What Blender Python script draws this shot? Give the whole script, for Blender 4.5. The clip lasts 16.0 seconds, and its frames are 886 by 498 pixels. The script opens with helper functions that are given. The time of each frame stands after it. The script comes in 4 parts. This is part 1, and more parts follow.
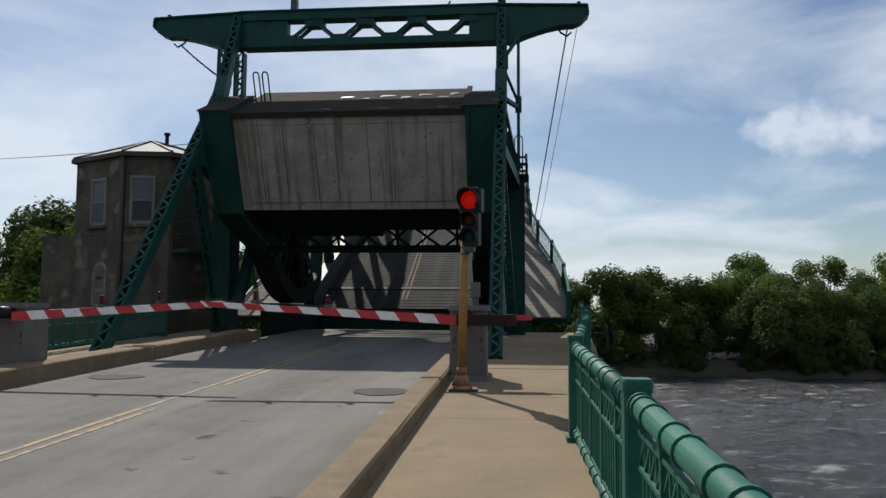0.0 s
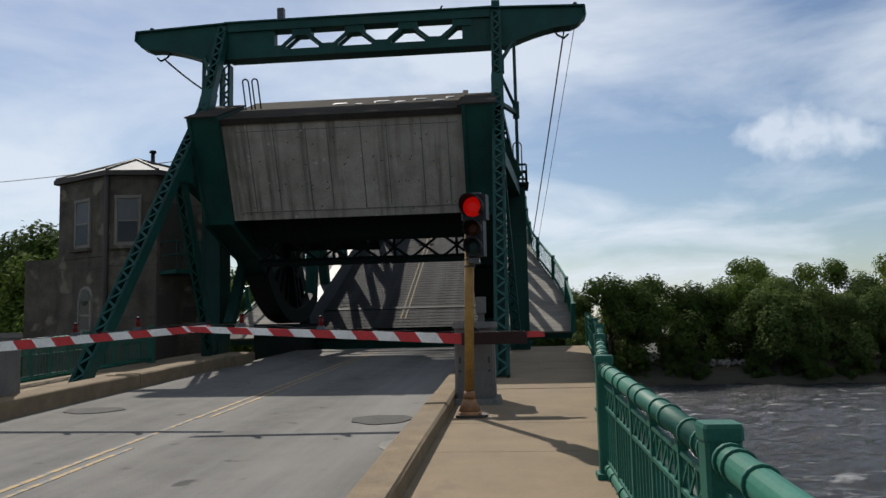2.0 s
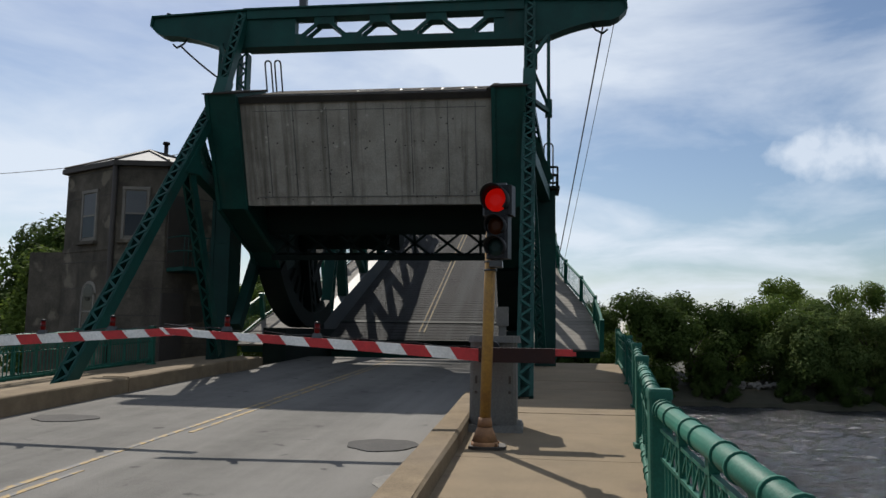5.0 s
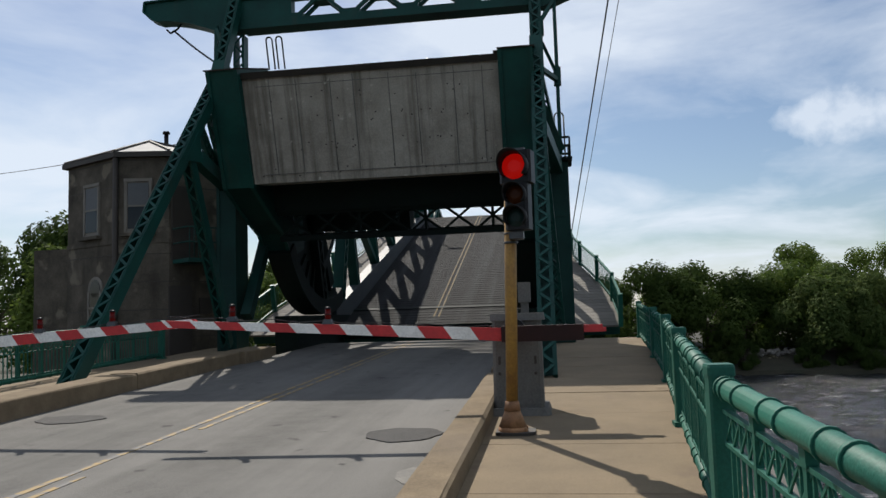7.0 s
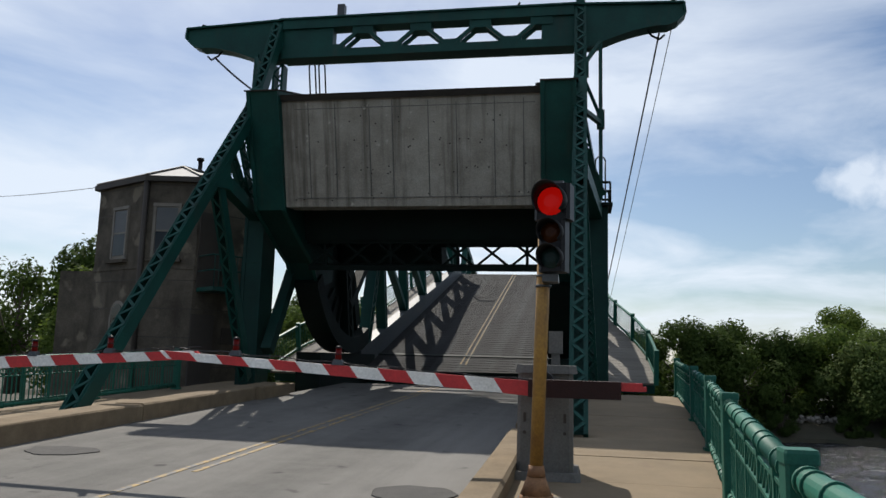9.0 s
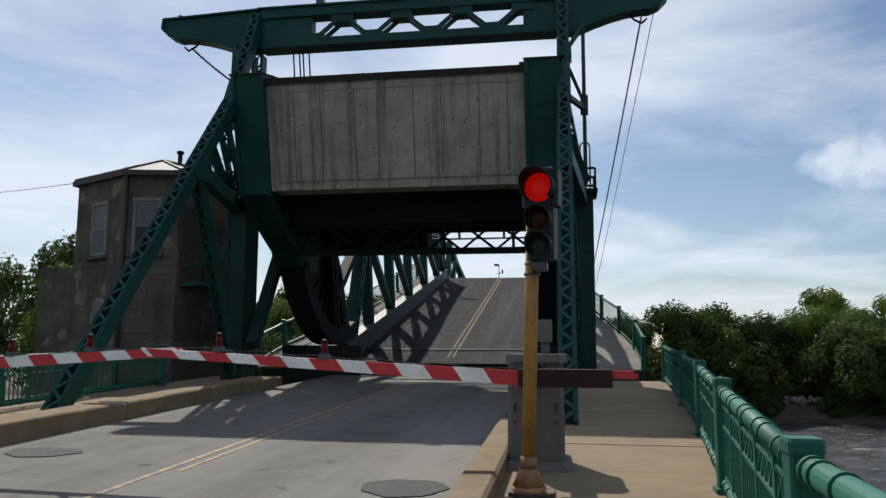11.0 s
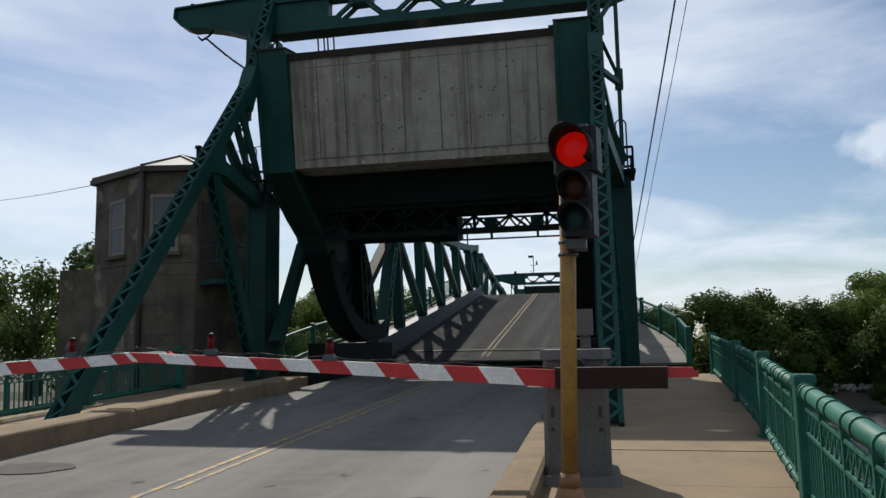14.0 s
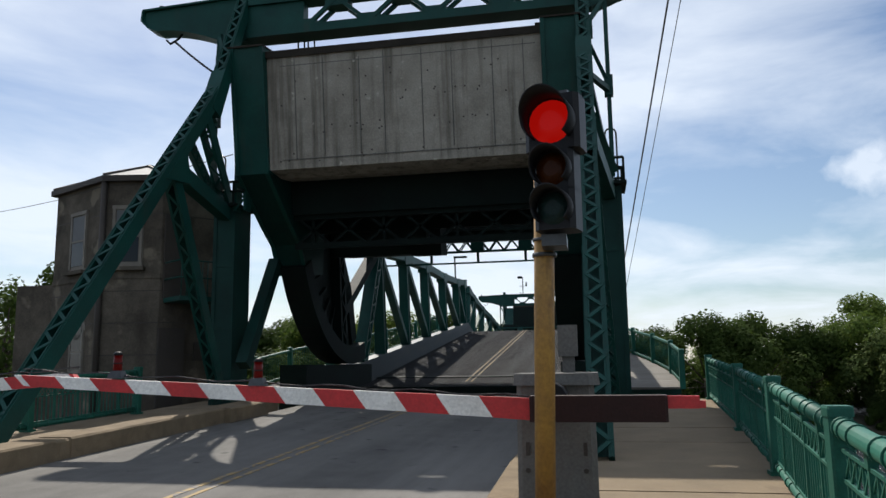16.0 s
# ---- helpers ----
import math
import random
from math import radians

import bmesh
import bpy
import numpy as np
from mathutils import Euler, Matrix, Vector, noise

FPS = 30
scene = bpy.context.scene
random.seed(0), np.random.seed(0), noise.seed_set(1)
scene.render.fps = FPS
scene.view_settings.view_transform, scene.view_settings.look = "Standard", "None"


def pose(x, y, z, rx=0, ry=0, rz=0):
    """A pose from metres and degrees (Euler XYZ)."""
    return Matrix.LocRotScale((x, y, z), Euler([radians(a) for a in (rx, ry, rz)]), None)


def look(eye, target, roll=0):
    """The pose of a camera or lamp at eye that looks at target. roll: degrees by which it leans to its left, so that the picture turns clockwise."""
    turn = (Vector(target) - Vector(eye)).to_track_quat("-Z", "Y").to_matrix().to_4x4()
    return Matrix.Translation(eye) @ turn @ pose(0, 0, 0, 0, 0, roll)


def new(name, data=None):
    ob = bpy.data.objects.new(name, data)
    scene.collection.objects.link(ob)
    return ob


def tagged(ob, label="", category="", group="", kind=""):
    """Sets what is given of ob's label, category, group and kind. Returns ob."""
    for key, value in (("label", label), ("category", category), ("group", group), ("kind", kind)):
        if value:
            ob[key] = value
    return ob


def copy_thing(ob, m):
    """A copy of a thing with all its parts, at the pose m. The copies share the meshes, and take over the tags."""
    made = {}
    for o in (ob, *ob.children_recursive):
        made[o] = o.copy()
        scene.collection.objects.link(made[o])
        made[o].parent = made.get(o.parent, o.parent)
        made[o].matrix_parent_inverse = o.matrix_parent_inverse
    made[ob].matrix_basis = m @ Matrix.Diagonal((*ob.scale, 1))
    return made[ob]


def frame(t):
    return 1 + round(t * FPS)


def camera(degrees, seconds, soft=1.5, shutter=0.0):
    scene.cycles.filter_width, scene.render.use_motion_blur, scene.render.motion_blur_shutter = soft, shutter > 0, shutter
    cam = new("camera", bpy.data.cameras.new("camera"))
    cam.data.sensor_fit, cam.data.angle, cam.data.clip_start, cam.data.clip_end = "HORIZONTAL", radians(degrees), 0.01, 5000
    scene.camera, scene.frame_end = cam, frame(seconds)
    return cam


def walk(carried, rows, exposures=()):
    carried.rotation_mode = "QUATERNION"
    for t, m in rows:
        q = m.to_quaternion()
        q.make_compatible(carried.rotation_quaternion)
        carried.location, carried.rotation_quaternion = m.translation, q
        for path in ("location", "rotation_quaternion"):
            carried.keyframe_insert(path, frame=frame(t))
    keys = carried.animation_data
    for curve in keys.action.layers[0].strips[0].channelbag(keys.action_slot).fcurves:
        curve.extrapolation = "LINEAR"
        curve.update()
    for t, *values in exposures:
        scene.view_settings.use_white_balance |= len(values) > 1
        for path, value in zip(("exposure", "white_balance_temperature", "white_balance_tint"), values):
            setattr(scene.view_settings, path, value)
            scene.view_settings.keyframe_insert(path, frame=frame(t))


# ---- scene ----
cam = camera(60.4, 16.0)
PATH = [
    (0, (-0.269, 0.756, 1.568), (-0.46, 2.741, 1.726), 0.3),
    (0.5, (-0.349, 0.973, 1.59), (-0.468, 2.962, 1.768), -0.4),
    (1, (-0.345, 1.253, 1.594), (-0.595, 3.23, 1.765), 1.7),
    (1.5, (-0.368, 1.582, 1.604), (-0.618, 3.559, 1.776), -0.5),
    (2, (-0.439, 1.732, 1.63), (-0.62, 3.714, 1.824), -1.4),
    (2.5, (-0.395, 2.099, 1.644), (-0.644, 4.074, 1.835), 0.7),
    (3, (-0.449, 2.372, 1.635), (-0.639, 4.35, 1.863), -0.4),
    (3.5, (-0.503, 2.615, 1.651), (-0.694, 4.597, 1.842), -0.7),
    (3.7, (-0.461, 2.714, 1.667), (-0.684, 4.688, 1.903), -0.1),
    (5.8, (-0.529, 3.558, 1.669), (-0.77, 5.532, 1.879), 1.1),
    (6, (-0.563, 3.617, 1.653), (-0.791, 5.59, 1.895), 0.9),
    (6.5, (-0.596, 3.797, 1.647), (-0.791, 5.778, 1.836), -1.8),
    (7, (-0.63, 3.921, 1.656), (-0.904, 5.895, 1.826), -1.8),
    (7.5, (-0.599, 4.147, 1.665), (-1.0, 6.097, 1.857), -1.2),
    (8, (-0.586, 4.417, 1.659), (-0.917, 6.379, 1.862), 0.4),
    (8.5, (-0.693, 4.519, 1.701), (-0.971, 6.481, 1.967), -0.4),
    (9, (-0.66, 4.737, 1.687), (-1.02, 6.684, 1.97), 1.6),
    (9.2, (-0.641, 4.698, 1.716), (-1.013, 6.644, 1.99), 1.8),
    (11.3, (-0.714, 4.901, 1.708), (-1.032, 6.859, 1.964), 0.2),
    (11.5, (-0.719, 4.879, 1.709), (-1.059, 6.832, 1.967), -0.1),
    (12, (-0.72, 4.965, 1.695), (-0.994, 6.931, 1.939), -2.1),
    (12.5, (-0.76, 5.116, 1.688), (-1.035, 7.085, 1.904), -2.6),
    (13, (-0.715, 5.418, 1.704), (-1.079, 7.378, 1.867), 0.3),
    (13.5, (-0.783, 5.723, 1.706), (-1.096, 7.691, 1.874), -2.9),
    (14, (-0.764, 6.055, 1.732), (-1.173, 7.998, 1.974), -1.0),
    (14.5, (-0.725, 6.376, 1.708), (-1.107, 8.327, 1.922), -1.1),
    (15, (-0.725, 6.709, 1.743), (-1.023, 8.662, 2.054), -1.0),
    (15.5, (-0.699, 7.014, 1.753), (-1.091, 8.951, 2.063), 0.2),
    (16, (-0.734, 7.299, 1.725), (-1.117, 9.239, 2.023), -0.8),
]
walk(cam, [(t, look(eye, target, roll)) for t, eye, target, roll in PATH],
     [(0.0, -0.02), (3.5, 0.03), (7.0, 0.09), (9.0, 0.15), (11.5, 0.08), (14.5, 0.09), (16.0, 0.26)])

# ---- light ----
XC = -5.20          # middle of the bridge
GRADE = 0.03        # rise of the approach
CUMULUS = (0.356, 0.910, 0.212)
SUN_TO = Vector((-0.44, 0.82, 1.0)).normalized()
scene.view_settings.exposure = 0.0
world = bpy.data.worlds.new("sky")
scene.world = world
world.use_nodes = True


def build_sky():
    nt = world.node_tree
    n, l = nt.nodes, nt.links
    n.clear()
    out, bg = n.new("ShaderNodeOutputWorld"), n.new("ShaderNodeBackground")
    sky = n.new("ShaderNodeTexSky")
    sky.sky_type, sky.sun_disc = "NISHITA", False
    sky.sun_elevation = math.asin(SUN_TO.z)
    sky.sun_rotation = math.atan2(SUN_TO.x, SUN_TO.y)
    sky.air_density, sky.dust_density, sky.ozone_density = 1.0, 0.7, 2.6
    co = n.new("ShaderNodeTexCoord")
    sep = n.new("ShaderNodeSeparateXYZ")
    l.new(co.outputs["Generated"], sep.inputs[0])
    # clouds lie on a high flat layer: direction over height
    up = n.new("ShaderNodeMath"); up.operation = "MAXIMUM"; up.inputs[1].default_value = 0.03
    l.new(sep.outputs["Z"], up.inputs[0])
    add = n.new("ShaderNodeMath"); add.operation = "ADD"; add.inputs[1].default_value = 0.16
    l.new(up.outputs[0], add.inputs[0])
    div = n.new("ShaderNodeVectorMath"); div.operation = "DIVIDE"
    comb = n.new("ShaderNodeCombineXYZ")
    for k in range(3):
        l.new(add.outputs[0], comb.inputs[k])
    l.new(co.outputs["Generated"], div.inputs[0]); l.new(comb.outputs[0], div.inputs[1])
    noi = n.new("ShaderNodeTexNoise")
    noi.inputs["Scale"].default_value, noi.inputs["Detail"].default_value = 1.15, 9
    noi.inputs["Roughness"].default_value, noi.inputs["Distortion"].default_value = 0.55, 0.35
    off = n.new("ShaderNodeVectorMath"); off.operation = "ADD"; off.inputs[1].default_value = (5.3, 2.1, 0.0)
    l.new(div.outputs[0], off.inputs[0]); l.new(off.outputs[0], noi.inputs["Vector"])
    ramp = n.new("ShaderNodeValToRGB")
    ramp.color_ramp.elements[0].position, ramp.color_ramp.elements[1].position = 0.37, 0.63
    l.new(noi.outputs["Fac"], ramp.inputs[0])
    mix = n.new("ShaderNodeMixRGB")
    mix.inputs[2].default_value = (9.0, 9.8, 10.9, 1)
    fac = n.new("ShaderNodeMath"); fac.operation = "MULTIPLY"; fac.inputs[1].default_value = 0.80
    l.new(ramp.outputs[0], fac.inputs[0])
    # a single small cumulus over the river: an uneven ellipse round one direction
    rel = n.new("ShaderNodeVectorMath"); rel.operation = "SUBTRACT"; rel.inputs[1].default_value = CUMULUS
    l.new(co.outputs["Generated"], rel.inputs[0])
    wide = n.new("ShaderNodeVectorMath"); wide.operation = "MULTIPLY"; wide.inputs[1].default_value = (10.5, 10.5, 31.0)
    l.new(rel.outputs[0], wide.inputs[0])
    far = n.new("ShaderNodeVectorMath"); far.operation = "LENGTH"
    l.new(wide.outputs[0], far.inputs[0])
    puff = n.new("ShaderNodeTexNoise"); puff.inputs["Scale"].default_value, puff.inputs["Detail"].default_value = 22.0, 7
    l.new(co.outputs["Generated"], puff.inputs["Vector"])
    edge = n.new("ShaderNodeMath"); edge.operation = "MULTIPLY_ADD"; edge.inputs[1].default_value = 2.6
    l.new(puff.outputs["Fac"], edge.inputs[0]); l.new(far.outputs["Value"], edge.inputs[2])
    body = n.new("ShaderNodeMapRange"); body.inputs[1].default_value, body.inputs[2].default_value = 2.35, 1.6
    body.inputs[4].default_value = 0.72
    l.new(edge.outputs[0], body.inputs[0])
    both = n.new("ShaderNodeMath"); both.operation = "MAXIMUM"
    l.new(fac.outputs[0], both.inputs[0]); l.new(body.outputs[0], both.inputs[1])
    l.new(both.outputs[0], mix.inputs[0])
    l.new(sky.outputs[0], mix.inputs[1]); l.new(mix.outputs[0], bg.inputs[0])
    bg.inputs[1].default_value = 0.085
    l.new(bg.outputs[0], out.inputs[0])


build_sky()
sun_data = bpy.data.lights.new("sun", "SUN")
sun_data.energy, sun_data.angle, sun_data.color = 5.0, radians(0.55), (1.0, 0.94, 0.85)
sun = new("sun", sun_data)
sun.matrix_world = look((0, 0, 60), Vector((0, 0, 60)) - SUN_TO)


# ---- materials ----
def material(name, base, dark, scale=6.0, rough=0.7, metal=0.0, bump=0.3, fine=60.0, streak=None, spots=None, each=0.0):
    """A mottled surface: two scales of noise, optional streaks (colour, stretch, amount) and spots (colour, scale, cut)."""
    m = bpy.data.materials.new(name)
    m.use_nodes = True
    nt = m.node_tree
    n, l = nt.nodes, nt.links
    b = n["Principled BSDF"]
    co = n.new("ShaderNodeTexCoord")
    a = n.new("ShaderNodeTexNoise"); a.inputs["Scale"].default_value = scale / 10; a.inputs["Detail"].default_value = 8
    a.inputs["Roughness"].default_value = 0.65
    f = n.new("ShaderNodeTexNoise"); f.inputs["Scale"].default_value = fine; f.inputs["Detail"].default_value = 4
    l.new(co.outputs["Object"], a.inputs[0]); l.new(co.outputs["Object"], f.inputs[0])
    r = n.new("ShaderNodeValToRGB")
    r.color_ramp.elements[0].position, r.color_ramp.elements[1].position = 0.32, 0.68
    r.color_ramp.elements[0].color, r.color_ramp.elements[1].color = (*dark, 1), (*base, 1)
    l.new(a.outputs["Fac"], r.inputs[0])
    fr = n.new("ShaderNodeMapRange"); fr.inputs[3].default_value, fr.inputs[4].default_value = 0.66, 1.34
    l.new(f.outputs["Fac"], fr.inputs[0])
    mul = n.new("ShaderNodeVectorMath"); mul.operation = "SCALE"
    l.new(r.outputs[0], mul.inputs[0]); l.new(fr.outputs[0], mul.inputs["Scale"])
    colour = mul.outputs[0]
    if streak:
        sc, stretch, amount, lo, hi = streak
        mp = n.new("ShaderNodeMapping"); mp.inputs["Scale"].default_value = stretch
        l.new(co.outputs["Object"], mp.inputs[0])
        s = n.new("ShaderNodeTexNoise"); s.inputs["Scale"].default_value = 1.0; s.inputs["Detail"].default_value = 6
        s.inputs["Roughness"].default_value = 0.6
        l.new(mp.outputs[0], s.inputs[0])
        sr = n.new("ShaderNodeMapRange"); sr.inputs[1].default_value, sr.inputs[2].default_value = lo, hi
        sr.inputs[3].default_value, sr.inputs[4].default_value = 0, amount
        l.new(s.outputs["Fac"], sr.inputs[0])
        mx = n.new("ShaderNodeMixRGB"); mx.inputs[2].default_value = (*sc, 1)
        l.new(sr.outputs[0], mx.inputs[0]); l.new(colour, mx.inputs[1])
        colour = mx.outputs[0]
    if spots:
        sc, size, cut = spots
        s = n.new("ShaderNodeTexNoise"); s.inputs["Scale"].default_value = size; s.inputs["Detail"].default_value = 5
        l.new(co.outputs["Object"], s.inputs[0])
        sr = n.new("ShaderNodeMapRange"); sr.inputs[1].default_value, sr.inputs[2].default_value = cut, cut + 0.06
        l.new(s.outputs["Fac"], sr.inputs[0])
        mx = n.new("ShaderNodeMixRGB"); mx.inputs[2].default_value = (*sc, 1)
        l.new(sr.outputs[0], mx.inputs[0]); l.new(colour, mx.inputs[1])
        colour = mx.outputs[0]
    if each:
        oi = n.new("ShaderNodeObjectInfo")
        er = n.new("ShaderNodeMapRange"); er.inputs[3].default_value, er.inputs[4].default_value = 1 - each, 1 + each
        l.new(oi.outputs["Random"], er.inputs[0])
        em = n.new("ShaderNodeVectorMath"); em.operation = "SCALE"
        l.new(colour, em.inputs[0]); l.new(er.outputs[0], em.inputs["Scale"])
        colour = em.outputs[0]
    l.new(colour, b.inputs["Base Color"])
    b.inputs["Roughness"].default_value, b.inputs["Metallic"].default_value = rough, metal
    bp = n.new("ShaderNodeBump"); bp.inputs["Strength"].default_value, bp.inputs["Distance"].default_value = bump, 0.01
    l.new(f.outputs["Fac"], bp.inputs["Height"]); l.new(bp.outputs[0], b.inputs["Normal"])
    return m


def glow(name, colour, strength, rough=0.3):
    m = bpy.data.materials.new(name)
    m.use_nodes = True
    b = m.node_tree.nodes["Principled BSDF"]
    b.inputs["Base Color"].default_value = (*[c * 0.25 for c in colour], 1)
    b.inputs["Specular IOR Level"].default_value = 0.15
    b.inputs["Emission Color"].default_value = (*colour, 1)
    b.inputs["Emission Strength"].default_value = strength
    b.inputs["Roughness"].default_value = rough
    return m


GREEN = material("bridge_paint", (0.0055, 0.060, 0.048), (0.004, 0.036, 0.030), 9, 0.5, 0.0, 0.25, 40, streak=((0.04, 0.042, 0.03), (2.5, 2.5, 0.5), 0.45, 0.58, 0.78))
RAILGREEN = material("rail_paint", (0.0095, 0.105, 0.072), (0.007, 0.076, 0.052), 14, 0.58, 0.0, 0.2, 50, spots=((0.10, 0.2, 0.15), 7, 0.69))
# near-black: the shade among girders, frames and segments is put into this colour
DARKSTEEL = material("dark_shaded_steel", (0.00384, 0.01248, 0.01008), (0.00336, 0.00624, 0.00576), 8, 0.7, 0.0, 0.4, 40)
# bridge paint darkened to carry the shade on lower arms, columns and braces
SHADEGREEN = material("shaded_green_paint", (0.0046, 0.036, 0.029), (0.0032, 0.020, 0.0165), 9, 0.6, 0.0, 0.3, 40)
CHORD = material("grey_chord_paint", (0.04335, 0.05419, 0.06141), (0.0289, 0.03974, 0.04479), 6, 0.55, 0, 0.3, 40, streak=((0.09, 0.08, 0.07), (0.6, 0.6, 3), 0.5, 0.5, 0.7))
CONCRETE = material("board_marked_concrete", (0.3348, 0.3116, 0.2651), (0.2185, 0.2, 0.1674), 14, 0.9, 0, 0.6, 30, streak=((0.075, 0.066, 0.052), (4.5, 4.5, 0.2), 0.9, 0.49, 0.72), spots=((0.43, 0.40, 0.34), 3, 0.66))
# cap colour darkened for the portal's shadow on the counterweight top
CAPCONC = material("shaded_cap_concrete", (0.04641, 0.04106, 0.03392), (0.02856, 0.02499, 0.02142), 12, 0.95, 0, 0.5, 30)
HOUSE = material("weathered_stone", (0.1224, 0.1053, 0.0832), (0.05141, 0.04455, 0.03599), 13, 0.92, 0, 0.5, 25, streak=((0.045, 0.038, 0.03), (1.3, 1.3, 0.3), 0.8, 0.48, 0.68), spots=((0.165, 0.142, 0.108), 1.1, 0.60))
BOXCONC = material("pedestal_concrete", (0.1444, 0.1411, 0.1313), (0.09847, 0.09513, 0.08862), 15, 0.9, 0, 0.4, 40, streak=((0.1, 0.09, 0.08), (5, 5, 0.6), 0.5, 0.55, 0.75))
ASPHALT = material("worn_asphalt", (0.125, 0.12, 0.112), (0.09, 0.087, 0.081), 16, 0.86, 0, 0.8, 55, streak=((0.19, 0.183, 0.17), (0.7, 0.05, 1), 0.75, 0.42, 0.66), spots=((0.05, 0.048, 0.046), 2.3, 0.66))
PATCH = material("fresh_patch", (0.0525, 0.04988, 0.04725), (0.0315, 0.03045, 0.02887), 30, 0.92, 0, 0.8, 70)
WALK = material("sidewalk_concrete", (0.215, 0.166, 0.109), (0.16, 0.125, 0.083), 12, 0.9, 0, 0.35, 80, spots=((0.17, 0.13, 0.09), 1.6, 0.62), each=0.06)
KERB = material("kerb_concrete", (0.205, 0.156, 0.100), (0.13, 0.099, 0.064), 25, 0.92, 0, 0.6, 50, streak=((0.16, 0.13, 0.1), (0.3, 0.3, 4), 0.5, 0.5, 0.75))
YELLOW = material("worn_yellow_line", (0.3162, 0.204, 0.0612), (0.1938, 0.153, 0.0867), 60, 0.8, 0, 0.3, 90, spots=((0.12, 0.115, 0.11), 7, 0.50))
GRATE = material("deck_grating", (0.0185, 0.0200, 0.0215), (0.0115, 0.0125, 0.0135), 5, 0.8, 0.0, 0.3, 60, streak=((0.043, 0.046, 0.050), (1.6, 0.05, 1), 0.8, 0.5, 0.7))
PLANK = material("leaf_walk_boards", (0.1449, 0.1323, 0.1133), (0.1133, 0.104, 0.08821), 10, 0.85, 0, 0.3, 40, each=0.12)
RED = material("gate_red", (0.50, 0.022, 0.025), (0.36, 0.018, 0.02), 30, 0.5, 0, 0.1, 50)
WHITE = material("gate_white", (0.78, 0.77, 0.74), (0.62, 0.61, 0.58), 30, 0.5, 0, 0.1, 50, spots=((0.45, 0.42, 0.38), 9, 0.68))
RUSTBEAM = material("dark_red_beam", (0.02625, 0.007, 0.0056), (0.014, 0.0049, 0.0042), 20, 0.6, 0, 0.3, 40)
POLEPAINT = material("rusty_yellow_pole", (0.36, 0.20, 0.035), (0.20, 0.10, 0.03), 25, 0.6, 0, 0.3, 40, streak=((0.10, 0.045, 0.02), (6, 6, 1.2), 0.8, 0.5, 0.65))
POLEFOOT = material("rusty_foot", (0.34, 0.17, 0.075), (0.16, 0.075, 0.035), 40, 0.75, 0, 0.5, 50)
IRON = material("manhole_iron", (0.06, 0.057, 0.054), (0.035, 0.033, 0.031), 30, 0.85, 0.0, 0.8, 40)
PALE = material("pale_asphalt", (0.19, 0.18, 0.16), (0.13, 0.125, 0.115), 30, 0.9, 0, 0.6, 60)
BLACK = material("black_housing", (0.0112, 0.0112, 0.0126), (0.007, 0.007, 0.0084), 10, 0.45, 0, 0.1, 40)
STEEL = material("galvanised", (0.07762, 0.07949, 0.08128), (0.05544, 0.05731, 0.05914), 20, 0.4, 0.6, 0.15, 40)
WIRE = material("cable_black", (0.02, 0.02, 0.022), (0.015, 0.015, 0.016), 10, 0.6)
ROOF = material("roof_membrane", (0.279, 0.279, 0.279), (0.225, 0.225, 0.225), 12, 0.7, 0.0, 0.3, 30)
TRIM = material("dark_trim", (0.045, 0.035, 0.028), (0.03, 0.025, 0.02), 12, 0.7)
FRAME = material("window_paint", (0.20, 0.18, 0.15), (0.13, 0.115, 0.095), 12, 0.7)
BARK = material("bark", (0.09, 0.07, 0.05), (0.05, 0.04, 0.03), 30, 0.95, 0, 0.8, 30)
EARTH = material("river_bank_earth", (0.045, 0.03825, 0.02475), (0.0225, 0.02475, 0.0135), 6, 0.95, 0, 0.6, 8)
ROCK = material("pale_rubble", (0.21, 0.195, 0.175), (0.125, 0.115, 0.1), 20, 0.95, 0, 0.5, 20, each=0.25)
RED_ON = glow("red_signal_lit", (0.62, 0.006, 0.003), 0.36)
RED_LAMP = glow("red_warning_lamp", (0.16, 0.005, 0.004), 0.12)
LEAFLINE = material("faded_yellow_line", (0.20, 0.13, 0.03), (0.11, 0.08, 0.04), 60, 0.85, 0, 0.3, 90, spots=((0.05, 0.048, 0.045), 6, 0.52))
for m, k in ((DARKSTEEL, 0.15), (GRATE, 0.2), (BLACK, 0.2), (RUSTBEAM, 0.25), (ROOF, 0.1), (CAPCONC, 0.05), (RAILGREEN, 0.3), (GREEN, 0.22), (SHADEGREEN, 0.18), (ASPHALT, 0.17), (WALK, 0.2), (HOUSE, 0.15), (CONCRETE, 0.2), (BOXCONC, 0.2), (KERB, 0.2)):
    m.node_tree.nodes["Principled BSDF"].inputs["Specular IOR Level"].default_value = k
AMBER = material("amber_lens_unlit", (0.048, 0.0135, 0.003), (0.036, 0.009, 0.0024), 10, 0.25)
GREENLENS = material("green_lens_unlit", (0.012, 0.03, 0.028), (0.01, 0.02, 0.02), 10, 0.2)


def glass_material():
    m = bpy.data.materials.new("dark_window_glass")
    m.use_nodes = True
    b = m.node_tree.nodes["Principled BSDF"]
    b.inputs["Base Color"].default_value = (0.010, 0.012, 0.014, 1)
    b.inputs["Roughness"].default_value = 0.08
    b.inputs["Specular IOR Level"].default_value = 0.25
    return m


GLASS = glass_material()
for m in (AMBER, GREENLENS):
    m.node_tree.nodes["Principled BSDF"].inputs["Specular IOR Level"].default_value = 0.1
BLIND = material("window_blind", (0.09, 0.095, 0.10), (0.065, 0.07, 0.075), 8, 0.6)


